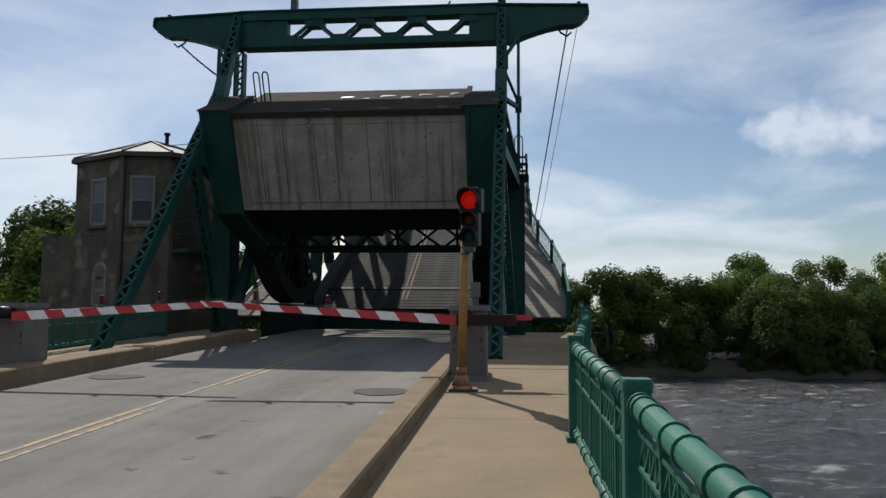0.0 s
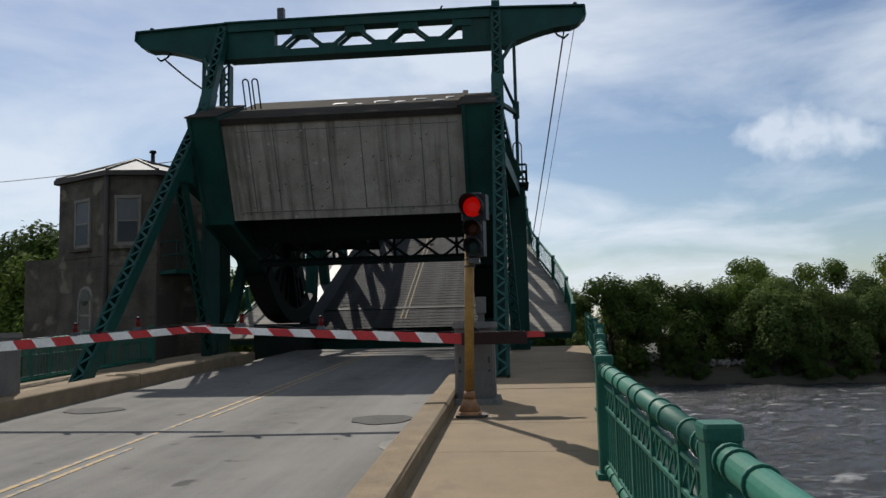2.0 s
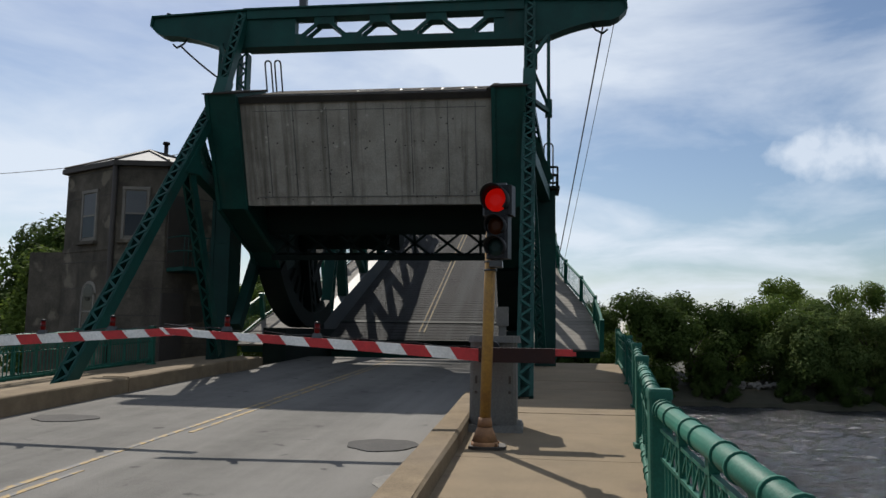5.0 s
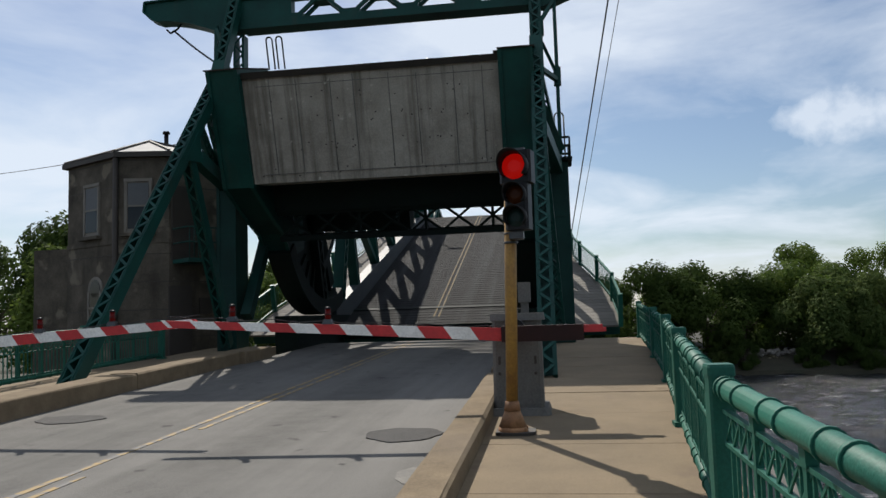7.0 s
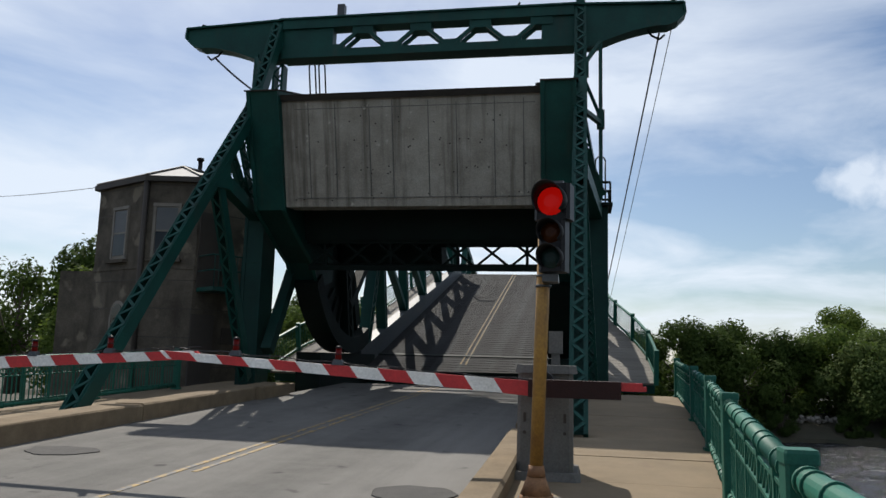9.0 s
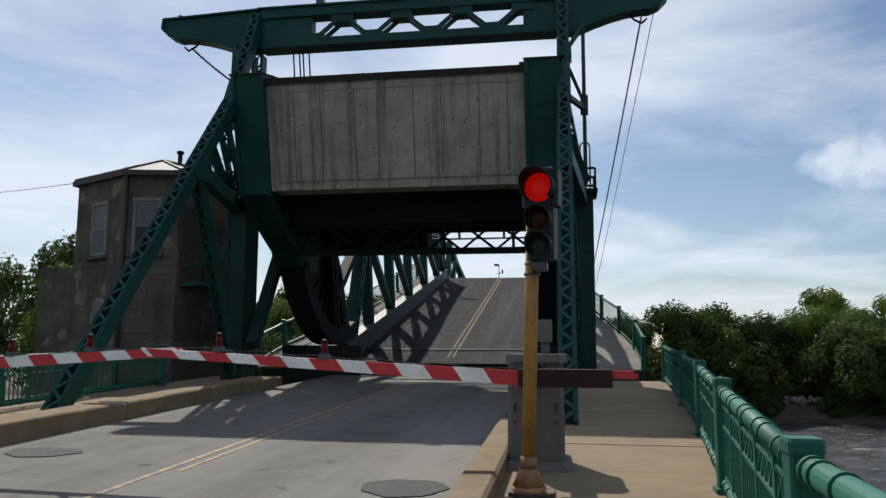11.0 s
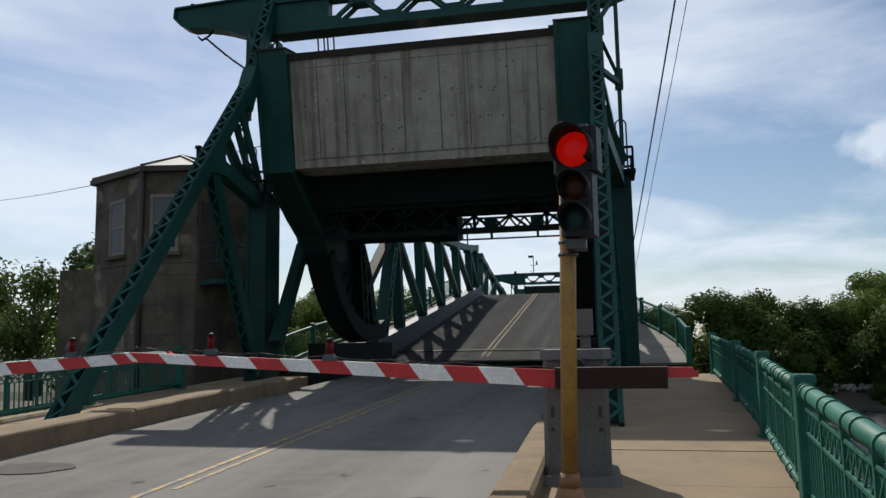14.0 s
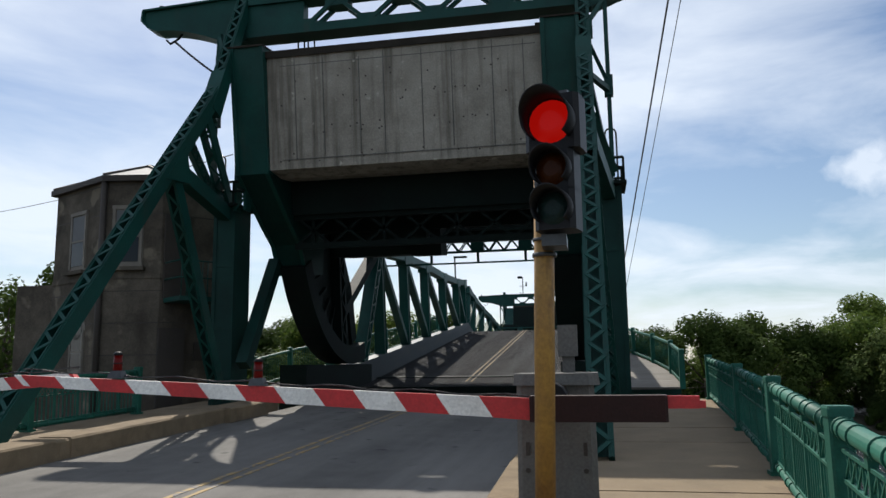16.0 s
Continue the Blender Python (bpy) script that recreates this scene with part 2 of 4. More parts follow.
def leaf_material(name, light, dark):
    m = bpy.data.materials.new(name)
    m.use_nodes = True
    nt = m.node_tree
    n, l = nt.nodes, nt.links
    b = n["Principled BSDF"]
    g = n.new("ShaderNodeNewGeometry"); oi = n.new("ShaderNodeObjectInfo")
    add = n.new("ShaderNodeMath"); add.operation = "MULTIPLY_ADD"; add.inputs[1].default_value = 0.6
    half = n.new("ShaderNodeMath"); half.operation = "MULTIPLY"; half.inputs[1].default_value = 0.4
    l.new(oi.outputs["Random"], half.inputs[0])
    l.new(g.outputs["Random Per Island"], add.inputs[0]); l.new(half.outputs[0], add.inputs[2])
    r = n.new("ShaderNodeValToRGB")
    r.color_ramp.elements[0].color, r.color_ramp.elements[1].color = (*dark, 1), (*light, 1)
    l.new(add.outputs[0], r.inputs[0]); l.new(r.outputs[0], b.inputs["Base Color"])
    b.inputs["Roughness"].default_value = 0.8
    b.inputs["Specular IOR Level"].default_value = 0.12
    tr = n.new("ShaderNodeBsdfTranslucent"); l.new(r.outputs[0], tr.inputs[0])
    mx = n.new("ShaderNodeMixShader"); mx.inputs[0].default_value = 0.4
    l.new(b.outputs[0], mx.inputs[1]); l.new(tr.outputs[0], mx.inputs[2])
    l.new(mx.outputs[0], n["Material Output"].inputs[0])
    return m


LEAF = leaf_material("summer_leaves", (0.13, 0.175, 0.034), (0.055, 0.095, 0.018))
LEAF_PALE = leaf_material("willow_leaves", (0.125, 0.16, 0.045), (0.05, 0.085, 0.024))
LEAF_DARK = leaf_material("shaded_leaves", (0.07, 0.105, 0.022), (0.028, 0.052, 0.012))


def water_material():
    m = bpy.data.materials.new("river_water")
    m.use_nodes = True
    nt = m.node_tree
    n, l = nt.nodes, nt.links
    b = n["Principled BSDF"]
    co = n.new("ShaderNodeTexCoord")

    def waves(scale, stretch, detail):
        mp = n.new("ShaderNodeMapping"); mp.inputs["Scale"].default_value = stretch
        l.new(co.outputs["Object"], mp.inputs[0])
        a = n.new("ShaderNodeTexNoise"); a.inputs["Scale"].default_value = scale; a.inputs["Detail"].default_value = detail
        a.inputs["Roughness"].default_value = 0.68
        l.new(mp.outputs[0], a.inputs[0])
        return a
    big, small, foam = waves(1.1, (0.35, 1.0, 1), 8), waves(3.6, (0.5, 1.0, 1), 6), waves(1.3, (0.16, 1.0, 1), 10)
    b1 = n.new("ShaderNodeBump"); b1.inputs["Strength"].default_value, b1.inputs["Distance"].default_value = 0.9, 0.4
    b2 = n.new("ShaderNodeBump"); b2.inputs["Strength"].default_value, b2.inputs["Distance"].default_value = 1.0, 0.30
    l.new(big.outputs["Fac"], b1.inputs["Height"]); l.new(small.outputs["Fac"], b2.inputs["Height"])
    l.new(b1.outputs[0], b2.inputs["Normal"]); l.new(b2.outputs[0], b.inputs["Normal"])
    r = n.new("ShaderNodeValToRGB")
    r.color_ramp.elements[0].position, r.color_ramp.elements[1].position = 0.57, 0.70
    r.color_ramp.elements[0].color, r.color_ramp.elements[1].color = (0.014, 0.016, 0.017, 1), (0.34, 0.34, 0.33, 1)
    l.new(foam.outputs["Fac"], r.inputs[0]); l.new(r.outputs[0], b.inputs["Base Color"])
    b.inputs["Roughness"].default_value = 0.2
    return m


WATER = water_material()


# ---- mesh helpers ----
def part(name, bm, mat, parent, label=""):
    me = bpy.data.meshes.new(name)
    bm.to_mesh(me)
    bm.free()
    me.materials.append(mat)
    ob = new(name, me)
    if parent is not None:
        ob.parent = parent
    return tagged(ob, label)


def thing(name, at, label, category, group="", kind=""):
    return tagged(place(new(name), at), label, category, group, kind)


def place(ob, at):
    ob.matrix_basis = at if isinstance(at, Matrix) else Matrix.Translation(at)
    return ob


def BM():
    return bmesh.new()


def block(bm, c, s, m=None, taper=1.0, bevel=0.0):
    """A box with middle c and sizes s; its top may taper, its upright edges may be cut off."""
    x, y, z = s[0] / 2, s[1] / 2, s[2] / 2
    if bevel:
        b = bevel
        ring = [(-x + b, -y), (x - b, -y), (x, -y + b), (x, y - b), (x - b, y), (-x + b, y), (-x, y - b), (-x, -y + b)]
    else:
        ring = [(-x, -y), (x, -y), (x, y), (-x, y)]
    lo = [Vector((c[0] + a, c[1] + b_, c[2] - z)) for a, b_ in ring]
    hi = [Vector((c[0] + a * taper, c[1] + b_ * taper, c[2] + z)) for a, b_ in ring]
    if m is not None:
        lo, hi = [m @ v for v in lo], [m @ v for v in hi]
    lo, hi = [bm.verts.new(v) for v in lo], [bm.verts.new(v) for v in hi]
    k = len(ring)
    for i in range(k):
        bm.faces.new((lo[i], lo[(i + 1) % k], hi[(i + 1) % k], hi[i]))
    bm.faces.new(lo[::-1]), bm.faces.new(hi)
    return bm


def beam(bm, p, q, w, h, side=(1, 0, 0)):
    """A straight bar from p to q, w wide along side and h across."""
    p, q = Vector(p), Vector(q)
    d = (q - p).normalized()
    s = Vector(side)
    s = (s - d * s.dot(d)).normalized()
    u = s.cross(d)
    ends = []
    for e in (p, q):
        ends.append([bm.verts.new(e + s * a * w / 2 + u * b * h / 2) for a, b in ((-1, -1), (1, -1), (1, 1), (-1, 1))])
    a, b = ends
    for i in range(4):
        bm.faces.new((a[i], a[(i + 1) % 4], b[(i + 1) % 4], b[i]))
    bm.faces.new(a[::-1]), bm.faces.new(b)
    return bm


def rod(bm, p, q, r, k=10, r2=None):
    p, q = Vector(p), Vector(q)
    d = (q - p).normalized()
    s = d.orthogonal().normalized()
    u = d.cross(s)
    r2 = r if r2 is None else r2
    a = [bm.verts.new(p + (s * math.cos(i * math.tau / k) + u * math.sin(i * math.tau / k)) * r) for i in range(k)]
    b = [bm.verts.new(q + (s * math.cos(i * math.tau / k) + u * math.sin(i * math.tau / k)) * r2) for i in range(k)]
    for i in range(k):
        bm.faces.new((a[i], a[(i + 1) % k], b[(i + 1) % k], b[i])).smooth = True
    bm.faces.new(a[::-1]), bm.faces.new(b)
    return bm


def chain(bm, points, r, k=6):
    for p, q in zip(points, points[1:]):
        rod(bm, p, q, r, k)
    return bm


def prism(bm, outline, x0, x1):
    """A plate in the y-z plane with that outline, from x0 to x1."""
    a = [bm.verts.new((x0, y, z)) for y, z in outline]
    b = [bm.verts.new((x1, y, z)) for y, z in outline]
    k = len(outline)
    for i in range(k):
        bm.faces.new((a[i], b[i], b[(i + 1) % k], a[(i + 1) % k]))
    bm.faces.new(a), bm.faces.new(b[::-1])
    bmesh.ops.recalc_face_normals(bm, faces=bm.faces[:])
    return bm


def plate(bm, outline, y0, y1):
    """A plate in the x-z plane with that outline, from y0 to y1."""
    a = [bm.verts.new((x, y0, z)) for x, z in outline]
    b = [bm.verts.new((x, y1, z)) for x, z in outline]
    k = len(outline)
    for i in range(k):
        bm.faces.new((a[i], a[(i + 1) % k], b[(i + 1) % k], b[i]))
    bm.faces.new(a[::-1]), bm.faces.new(b)
    bmesh.ops.recalc_face_normals(bm, faces=bm.faces[:])
    return bm


def lacing(bm, p, q, w, d, step, side=(1, 0, 0), bar=0.05, flange=0.08, faces=(-1, 1), cover=0):
    """A laced member: two channels joined by zigzag bars on its two faces."""
    p, q = Vector(p), Vector(q)
    way = (q - p).normalized()
    s = Vector(side)
    s = (s - way * s.dot(way)).normalized()
    u = s.cross(way)
    for k in (-1, 1):
        o = s * k * (w / 2 - flange / 2)
        beam(bm, p + o, q + o, flange, d, side)
    if cover:
        o = u * cover * (d / 2 - 0.02)
        beam(bm, p + o, q + o, w - 2 * flange, 0.012, side)
    n = max(2, round((q - p).length / step))
    for f in faces:
        for i in range(n):
            a, b = p + (q - p) * (i / n), p + (q - p) * ((i + 1) / n)
            k = 1 if i % 2 else -1
            o = u * f * (d / 2 + 0.004)
            beam(bm, a + s * k * (w / 2 - flange / 2) + o, b - s * k * (w / 2 - flange / 2) + o, bar, 0.02, s)
    return bm


def up(y, h=0.0):
    """Height h over the sloping approach."""
    return GRADE * y + h


# ---- ground, road, walks ----
EDGE_Y = 26.5     # end of the fixed approach


def slab(name, x0, x1, y0, y1, h0, h1, mat, label, kind="structure", cat=""):
    bm = BM()
    prism(bm, [(y0, up(y0, h0)), (y1, up(y1, h0)), (y1, up(y1, h1)), (y0, up(y0, h1))], x0, x1)
    return tagged(part(name, bm, mat, None), label, cat, "", kind)


ROAD_L, ROAD_R = -8.58, -1.72
slab("road", ROAD_L - 0.02, ROAD_R + 0.02, -14, EDGE_Y + 3.5, -0.9, -0.14, ASPHALT, "worn grey asphalt roadway leading to the lift bridge", cat="road")


def kerb(name, x0, x1, y0, y1, h, lab):
    bm = BM()
    b = 0.03
    ring = [(x0, -0.3), (x1, -0.3), (x1, h - b), (x1 - b, h), (x0 + 0.06, h), (x0, h - 0.06)]
    n = 14
    rows = []
    for i in range(n + 1):
        y = y0 + (y1 - y0) * i / n
        rows.append([bm.verts.new((x + random.uniform(-0.008, 0.008), y, up(y, z) + random.uniform(-0.005, 0.005))) for x, z in ring])
    for a, c in zip(rows, rows[1:]):
        for i in range(6):
            bm.faces.new((a[i], a[(i + 1) % 6], c[(i + 1) % 6], c[i]))
    bm.faces.new(rows[0][::-1]), bm.faces.new(rows[-1])
    bmesh.ops.recalc_face_normals(bm, faces=bm.faces[:])
    return tagged(part(name, bm, KERB, None), lab, "kerb", "", "structure")


kerb("kerb_right", -1.74, -1.38, -14, 16.35, 0.19, "raised tan concrete kerb between road and sidewalk")
kerb("kerb_left_near", -9.2, ROAD_L, -14, 17.45, 0.17, "raised tan concrete kerb along the far sidewalk")
kerb("kerb_left_mid", -9.2, ROAD_L, 17.8, 22.7, 0.17, "raised tan concrete kerb along the far sidewalk")
kerb("kerb_left_joint", -9.2, ROAD_L - 0.02, 17.45, 17.8, 0.15, "darker concrete kerb joint piece")
kerb("kerb_left_end", -9.2, ROAD_L + 0.14, 22.7, 24.6, 0.17, "concrete kerb end below the bridge tower")
kerb("kerb_right_end", -1.74, -1.38, 17.6, 24.6, 0.17, "concrete kerb end below the bridge tower")

# ---- walls under the approach, bank, water ----
slab("abutment", -13.0, 2.2, -14, EDGE_Y + 3.4, -9, -0.92, BOXCONC, "grey concrete bridge abutment above the river", cat="abutment")


def sheet(name, x0, x1, y0, y1, z, mat, lab, cat, nx=1, ny=1, rough=0.0):
    bm = BM()
    vs = [[bm.verts.new((x0 + (x1 - x0) * i / nx, y0 + (y1 - y0) * j / ny, z + (random.uniform(-rough, rough) if rough else 0))) for i in range(nx + 1)] for j in range(ny + 1)]
    for j in range(ny):
        for i in range(nx):
            bm.faces.new((vs[j][i], vs[j][i + 1], vs[j + 1][i + 1], vs[j + 1][i]))
    return tagged(part(name, bm, mat, None), lab, cat, "", "structure")


WATER_Z = -5.5


def river():
    """The water: a sheet with real wavelets where it is seen near, flat further off."""
    bm = BM()
    nx, ny = 190, 230
    xs = [-60 + 62 * i / 8 for i in range(8)] + [2 + 88 * (i / nx) ** 1.15 for i in range(nx + 1)] + [130, 220, 500]
    ys = [-400, -120, -30] + [4 + 82.5 * (i / ny) ** 0.95 for i in range(ny + 1)]
    rows = []
    for y in ys:
        row = []
        for x in xs:
            h = 0.0
            if 0 < x < 92 and y > 2:
                h = 0.24 * noise.noise((x * 0.3, y * 0.8, 1.3)) + 0.24 * noise.noise((x * 0.9, y * 2.4, 7.7))
            row.append(bm.verts.new((x, y, WATER_Z + h)))
        rows.append(row)
    for a, b in zip(rows, rows[1:]):
        for i in range(len(xs) - 1):
            bm.faces.new((a[i], a[i + 1], b[i + 1], b[i])).smooth = True
    return tagged(part("water", bm, WATER, None), "dark rippled river water with pale foam streaks", "water", "", "structure")


river()
sheet("ground", -2500, 2500, -2500, 2500, WATER_Z - 2.5, EARTH, "dark earth reaching to the horizon", "ground")


def bank(name, outline, x0, x1, lab):
    bm = BM()
    prism(bm, outline, x0, x1)
    return tagged(part(name, bm, EARTH, None), lab, "river bank", "", "structure")


bank("bank_far", [(83, -8), (84.5, WATER_Z + 0.5), (88, -3.5), (100, -2.6), (700, -1.5), (700, -8)], -300, 700, "dark earthy far river bank under trees")
bank("bank_near", [(-300, -8), (-300, 0.2), (26, 0.2), (33, -2), (36, -8)], -400, -13.02, "grassy earth bank beside the operator house")

# ---- the rolling lift leaf (origin: centre of the rolling circle) ----
R_ROLL, TRACK_Z, ROLL_Y = 5.58, 1.09, 32.37
TIP = 24.2
DECK = -5.80                      # deck surface below the centre
PANELS = [(4.1, -1.0), (8.15, -1.22), (12.4, -1.6), (16.9, -2.15), (21.15, -2.5), (23.6, -2.6)]


def build_leaf():
    leaf = thing("bascule_leaf", (0, 0, 0), "green steel bascule leaf with concrete counterweight, lowering", "lift bridge")
    # counterweight between the arms
    bm = prism(BM(), [(-6.68, 0.78), (-6.70, 3.70), (-3.4, 3.72), (-3.2, 0.66), (-6.0, 0.64)], -3.49, 3.49)
    cw = part("counterweight", bm, CONCRETE, leaf, "board-marked grey concrete counterweight with dark streaks")
    bm = BM()
    prism(bm, [(-6.76, 3.64), (-6.76, 3.82), (-3.3, 3.9), (-3.3, 3.70), (-6.6, 3.66)], -3.50, 3.50)
    part("cap", bm, CAPCONC, cw, "dark concrete cap slab, shade in its colour")
    bm = prism(BM(), [(-6.70, 3.82), (-6.70, 3.90), (-3.3, 3.98), (-3.3, 3.9)], 3.36, 3.52)
    part("edge_strip", bm, CAPCONC, cw)
    # thin pale blocks imitate sun falling through the portal onto the cap
    for x, y, w, d in ((-0.4, -4.6, 0.5, 0.35), (0.25, -4.9, 0.3, 0.2), (0.9, -4.5, 0.55, 0.3), (1.5, -4.8, 0.35, 0.4), (2.1, -4.4, 0.5, 0.25), (2.7, -4.9, 0.4, 0.3), (3.0, -4.3, 0.3, 0.4)):
        part("sun_patch", block(BM(), (x, y, 3.84 + (y + 6.76) * 0.0231 - 0.012), (w, d, 0.03), None, 0.8, 0.08), STEEL, cw, "thin pale block imitating sunlight on the cap")
    for k, x in enumerate((-2.75, -2.0, -1.05, -0.42, 0.55, 1.3, 2.3, 3.05)):
        part("board_mark", block(BM(), (x, -6.692, 2.3), (0.022, 0.02, 2.6 - 0.1 * (k % 3))), BOXCONC, cw)
    for z in (1.02, 3.42):
        part("pour_line", block(BM(), (0.1, -6.692, z), (6.5, 0.02, 0.02)), BOXCONC, cw)
    random.seed(5)
    bm = BM()
    for k in range(56):
        x, z = random.uniform(-3.2, 3.3), random.choice((1.05, 1.75, 2.45, 3.1)) + random.uniform(-0.12, 0.12)
        rod(bm, (x, -6.69, z), (x, -6.703, z), 0.022, 7)
    tagged(part("tie_hole", bm, TRIM, cw, "dark form-tie holes"), kind="stuff")
    # ladder hoops on top
    for x in (-3.12, -2.83):
        bm = BM()
        pts = [(x - 0.09, -5.2, 3.9), (x - 0.09, -5.2, 4.72)]
        pts += [(x - 0.09 * math.cos(a), -5.2, 4.72 + 0.09 * math.sin(a)) for a in [i * math.pi / 6 for i in range(1, 6)]]
        pts += [(x + 0.09, -5.2, 4.72), (x + 0.09, -5.2, 3.9)]
        part("ladder_hoop", chain(bm, pts, 0.025), DARKSTEEL, leaf, "black steel ladder hoop")
    for s in (-1, 1):
        x0, x1 = s * 3.50, s * 4.38
        xm = (x0 + x1) / 2
        # arm that carries the counterweight, and rolling segment with rim
        arm = [(-6.92, 3.92), (-6.75, 0.7), (-2.7, 0.7), (-3.2, 1.6), (-4.5, 3.93)]
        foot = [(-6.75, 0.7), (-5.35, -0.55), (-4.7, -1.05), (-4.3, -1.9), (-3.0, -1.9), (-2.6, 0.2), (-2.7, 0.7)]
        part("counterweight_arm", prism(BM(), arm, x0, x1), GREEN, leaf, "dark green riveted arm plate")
        # shade below the counterweight is painted into this lower plate
        part("arm_foot", prism(BM(), foot, x0 + s * 0.004, x1 - s * 0.004), SHADEGREEN, leaf, "green lower arm plate, shade in its colour")
        part("arm_cap", prism(BM(), [(-6.98, 3.92), (-6.98, 3.96), (-4.45, 3.98), (-4.45, 3.93)], x0 - s * 0.02, x1 + s * 0.06), CAPCONC, leaf, "weathered grey cap plate")
        bm = BM()
        for e in (x0 + s * 0.04, x1 - s * 0.04):
            for (a, b) in zip(arm[:1] + foot[:3], foot[:4]):
                beam(bm, (e, a[0] - 0.02, a[1]), (e, b[0] - 0.02, b[1]), 0.1, 0.05)
        part("arm_angle", bm, GREEN, leaf)
        arc = [math.radians(a) for a in range(200, 281, 4)]
        RV = 4.9
        rim = [(RV * math.cos(a), RV * math.sin(a)) for a in arc] + [((RV - 0.55) * math.cos(a), (RV - 0.55) * math.sin(a)) for a in reversed(arc)]
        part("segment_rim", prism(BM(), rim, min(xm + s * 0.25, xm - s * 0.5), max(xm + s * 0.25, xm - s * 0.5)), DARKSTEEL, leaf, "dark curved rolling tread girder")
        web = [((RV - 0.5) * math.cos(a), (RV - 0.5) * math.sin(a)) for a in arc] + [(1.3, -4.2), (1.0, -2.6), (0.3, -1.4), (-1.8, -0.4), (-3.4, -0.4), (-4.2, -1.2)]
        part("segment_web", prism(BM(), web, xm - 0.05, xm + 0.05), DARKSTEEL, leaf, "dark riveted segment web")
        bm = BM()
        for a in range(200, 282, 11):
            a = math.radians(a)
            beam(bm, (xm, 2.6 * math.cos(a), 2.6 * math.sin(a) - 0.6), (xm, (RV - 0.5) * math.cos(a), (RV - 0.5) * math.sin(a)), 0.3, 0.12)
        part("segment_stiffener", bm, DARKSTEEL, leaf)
        # truss
        xt = s * 3.80
        bm = prism(BM(), [(0.2, DECK - 0.55), (TIP, DECK - 0.45), (TIP, DECK + 0.60), (0.2, DECK + 0.80)], xt - 0.22, xt + 0.22)
        part("bottom_chord", bm, CHORD, leaf, "grey painted plate bottom chord")
        tops = [(y, z) for y, z in PANELS]
        for (a, b) in zip([(-3.2, -0.2)] + tops, tops):
            bm = BM()
            beam(bm, (xt, *a), (xt, *b), 0.42, 0.34)
            part("top_chord", bm, GREEN, leaf)
        for i, (y, z) in enumerate(tops):
            bm = BM()
            beam(bm, (xt, y, DECK + 0.5), (xt, y, z + 0.1), 0.34, 0.30)
            for e in (-0.17, 0.17):
                beam(bm, (xt, y - e, DECK + 0.5), (xt, y - e, z + 0.1), 0.40, 0.03)
            part("truss_post", bm, GREEN, leaf)
            if i:
                bm = BM()
                p, q = tops[i - 1], (y, DECK + 0.7)
                beam(bm, (xt, *p), (xt, *q), 0.30, 0.24)
                part("truss_diagonal", bm, GREEN, leaf)
            bm = BM()
            prism(bm, [(y - 0.45, z - 0.3), (y + 0.45, z - 0.3), (y + 0.45, z + 0.2), (y - 0.45, z + 0.2)], xt - 0.225, xt + 0.225)
            part("gusset", bm, GREEN, leaf)
        part("laced_end_post", lacing(BM(), (xt, 1.3, DECK + 0.7), (xt, 3.95, -1.0), 0.5, 0.42, 0.38, (0, 1, 0), 0.06, 0.10), GREEN, leaf, "green laced end post")
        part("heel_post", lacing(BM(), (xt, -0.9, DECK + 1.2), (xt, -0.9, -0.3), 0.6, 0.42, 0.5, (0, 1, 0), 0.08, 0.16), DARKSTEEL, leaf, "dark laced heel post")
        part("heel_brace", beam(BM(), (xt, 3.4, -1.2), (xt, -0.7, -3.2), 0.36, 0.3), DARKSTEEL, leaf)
        # walkway outside the truss: stringer, boards, railing
        xi = 4.10
        flare = [(-0.4, 7.03), (0.5, 7.05), (3.0, 7.0), (5.5, 6.68), (8.4, 6.12), (10.4, 5.80), (13.5, 5.68), (TIP, 5.66)]

        def edge(y):
            for (ya, xa), (yb, xb) in zip(flare, flare[1:]):
                if ya <= y <= yb:
                    return s * (xa + (xb - xa) * (y - ya) / (yb - ya))
            return s * flare[-1][1]
        deckw = part("walkway", prism(BM(), [(-0.4, DECK - 0.10), (TIP, DECK - 0.10), (TIP, DECK - 0.02), (-0.4, DECK - 0.02)], min(s * xi, s * 5.5), max(s * xi, s * 5.5)), GREEN, leaf, "walkway stringers with pale boards")
        nb = 60
        for k in range(nb):
            ya, yb = -0.4 + (TIP + 0.4) * k / nb + 0.008, -0.4 + (TIP + 0.4) * (k + 1) / nb - 0.008
            xe = edge((ya + yb) / 2)
            part("board", block(BM(), ((s * xi + xe) / 2, (ya + yb) / 2, DECK + 0.02), (abs(xe - s * xi), yb - ya, 0.07)), PLANK, deckw)
        for k in range(7):
            y = 0.2 + k * (TIP - 0.6) / 6.2
            part("walkway_bracket", prism(BM(), [(y, DECK - 0.02), (y + 0.2, DECK - 0.02), (y + 0.2, DECK - 0.3), (y, DECK - 0.5)], min(s * xi, edge(y)), max(s * xi, edge(y))), GREEN, leaf)
        rail = part("leaf_railing", BM(), RAILGREEN, leaf, "green leaf railing")
        for h, w in ((1.08, 0.09), (0.16, 0.07)):
            for (ya, xa), (yb, xb) in zip(flare, flare[1:]):
                part("hand_rail" if h > 1 else "foot_rail", beam(BM(), (s * xa, ya, DECK + h), (s * xb, yb, DECK + h), w, 0.07), RAILGREEN, rail)
        bm = BM()
        for k in range(round((TIP + 0.3) / 0.16)):
            y = -0.3 + k * 0.16
            rod(bm, (edge(y), y, DECK + 0.16), (edge(y), y, DECK + 1.08), 0.012, 4)
        tagged(part("picket", bm, RAILGREEN, rail), kind="stuff")
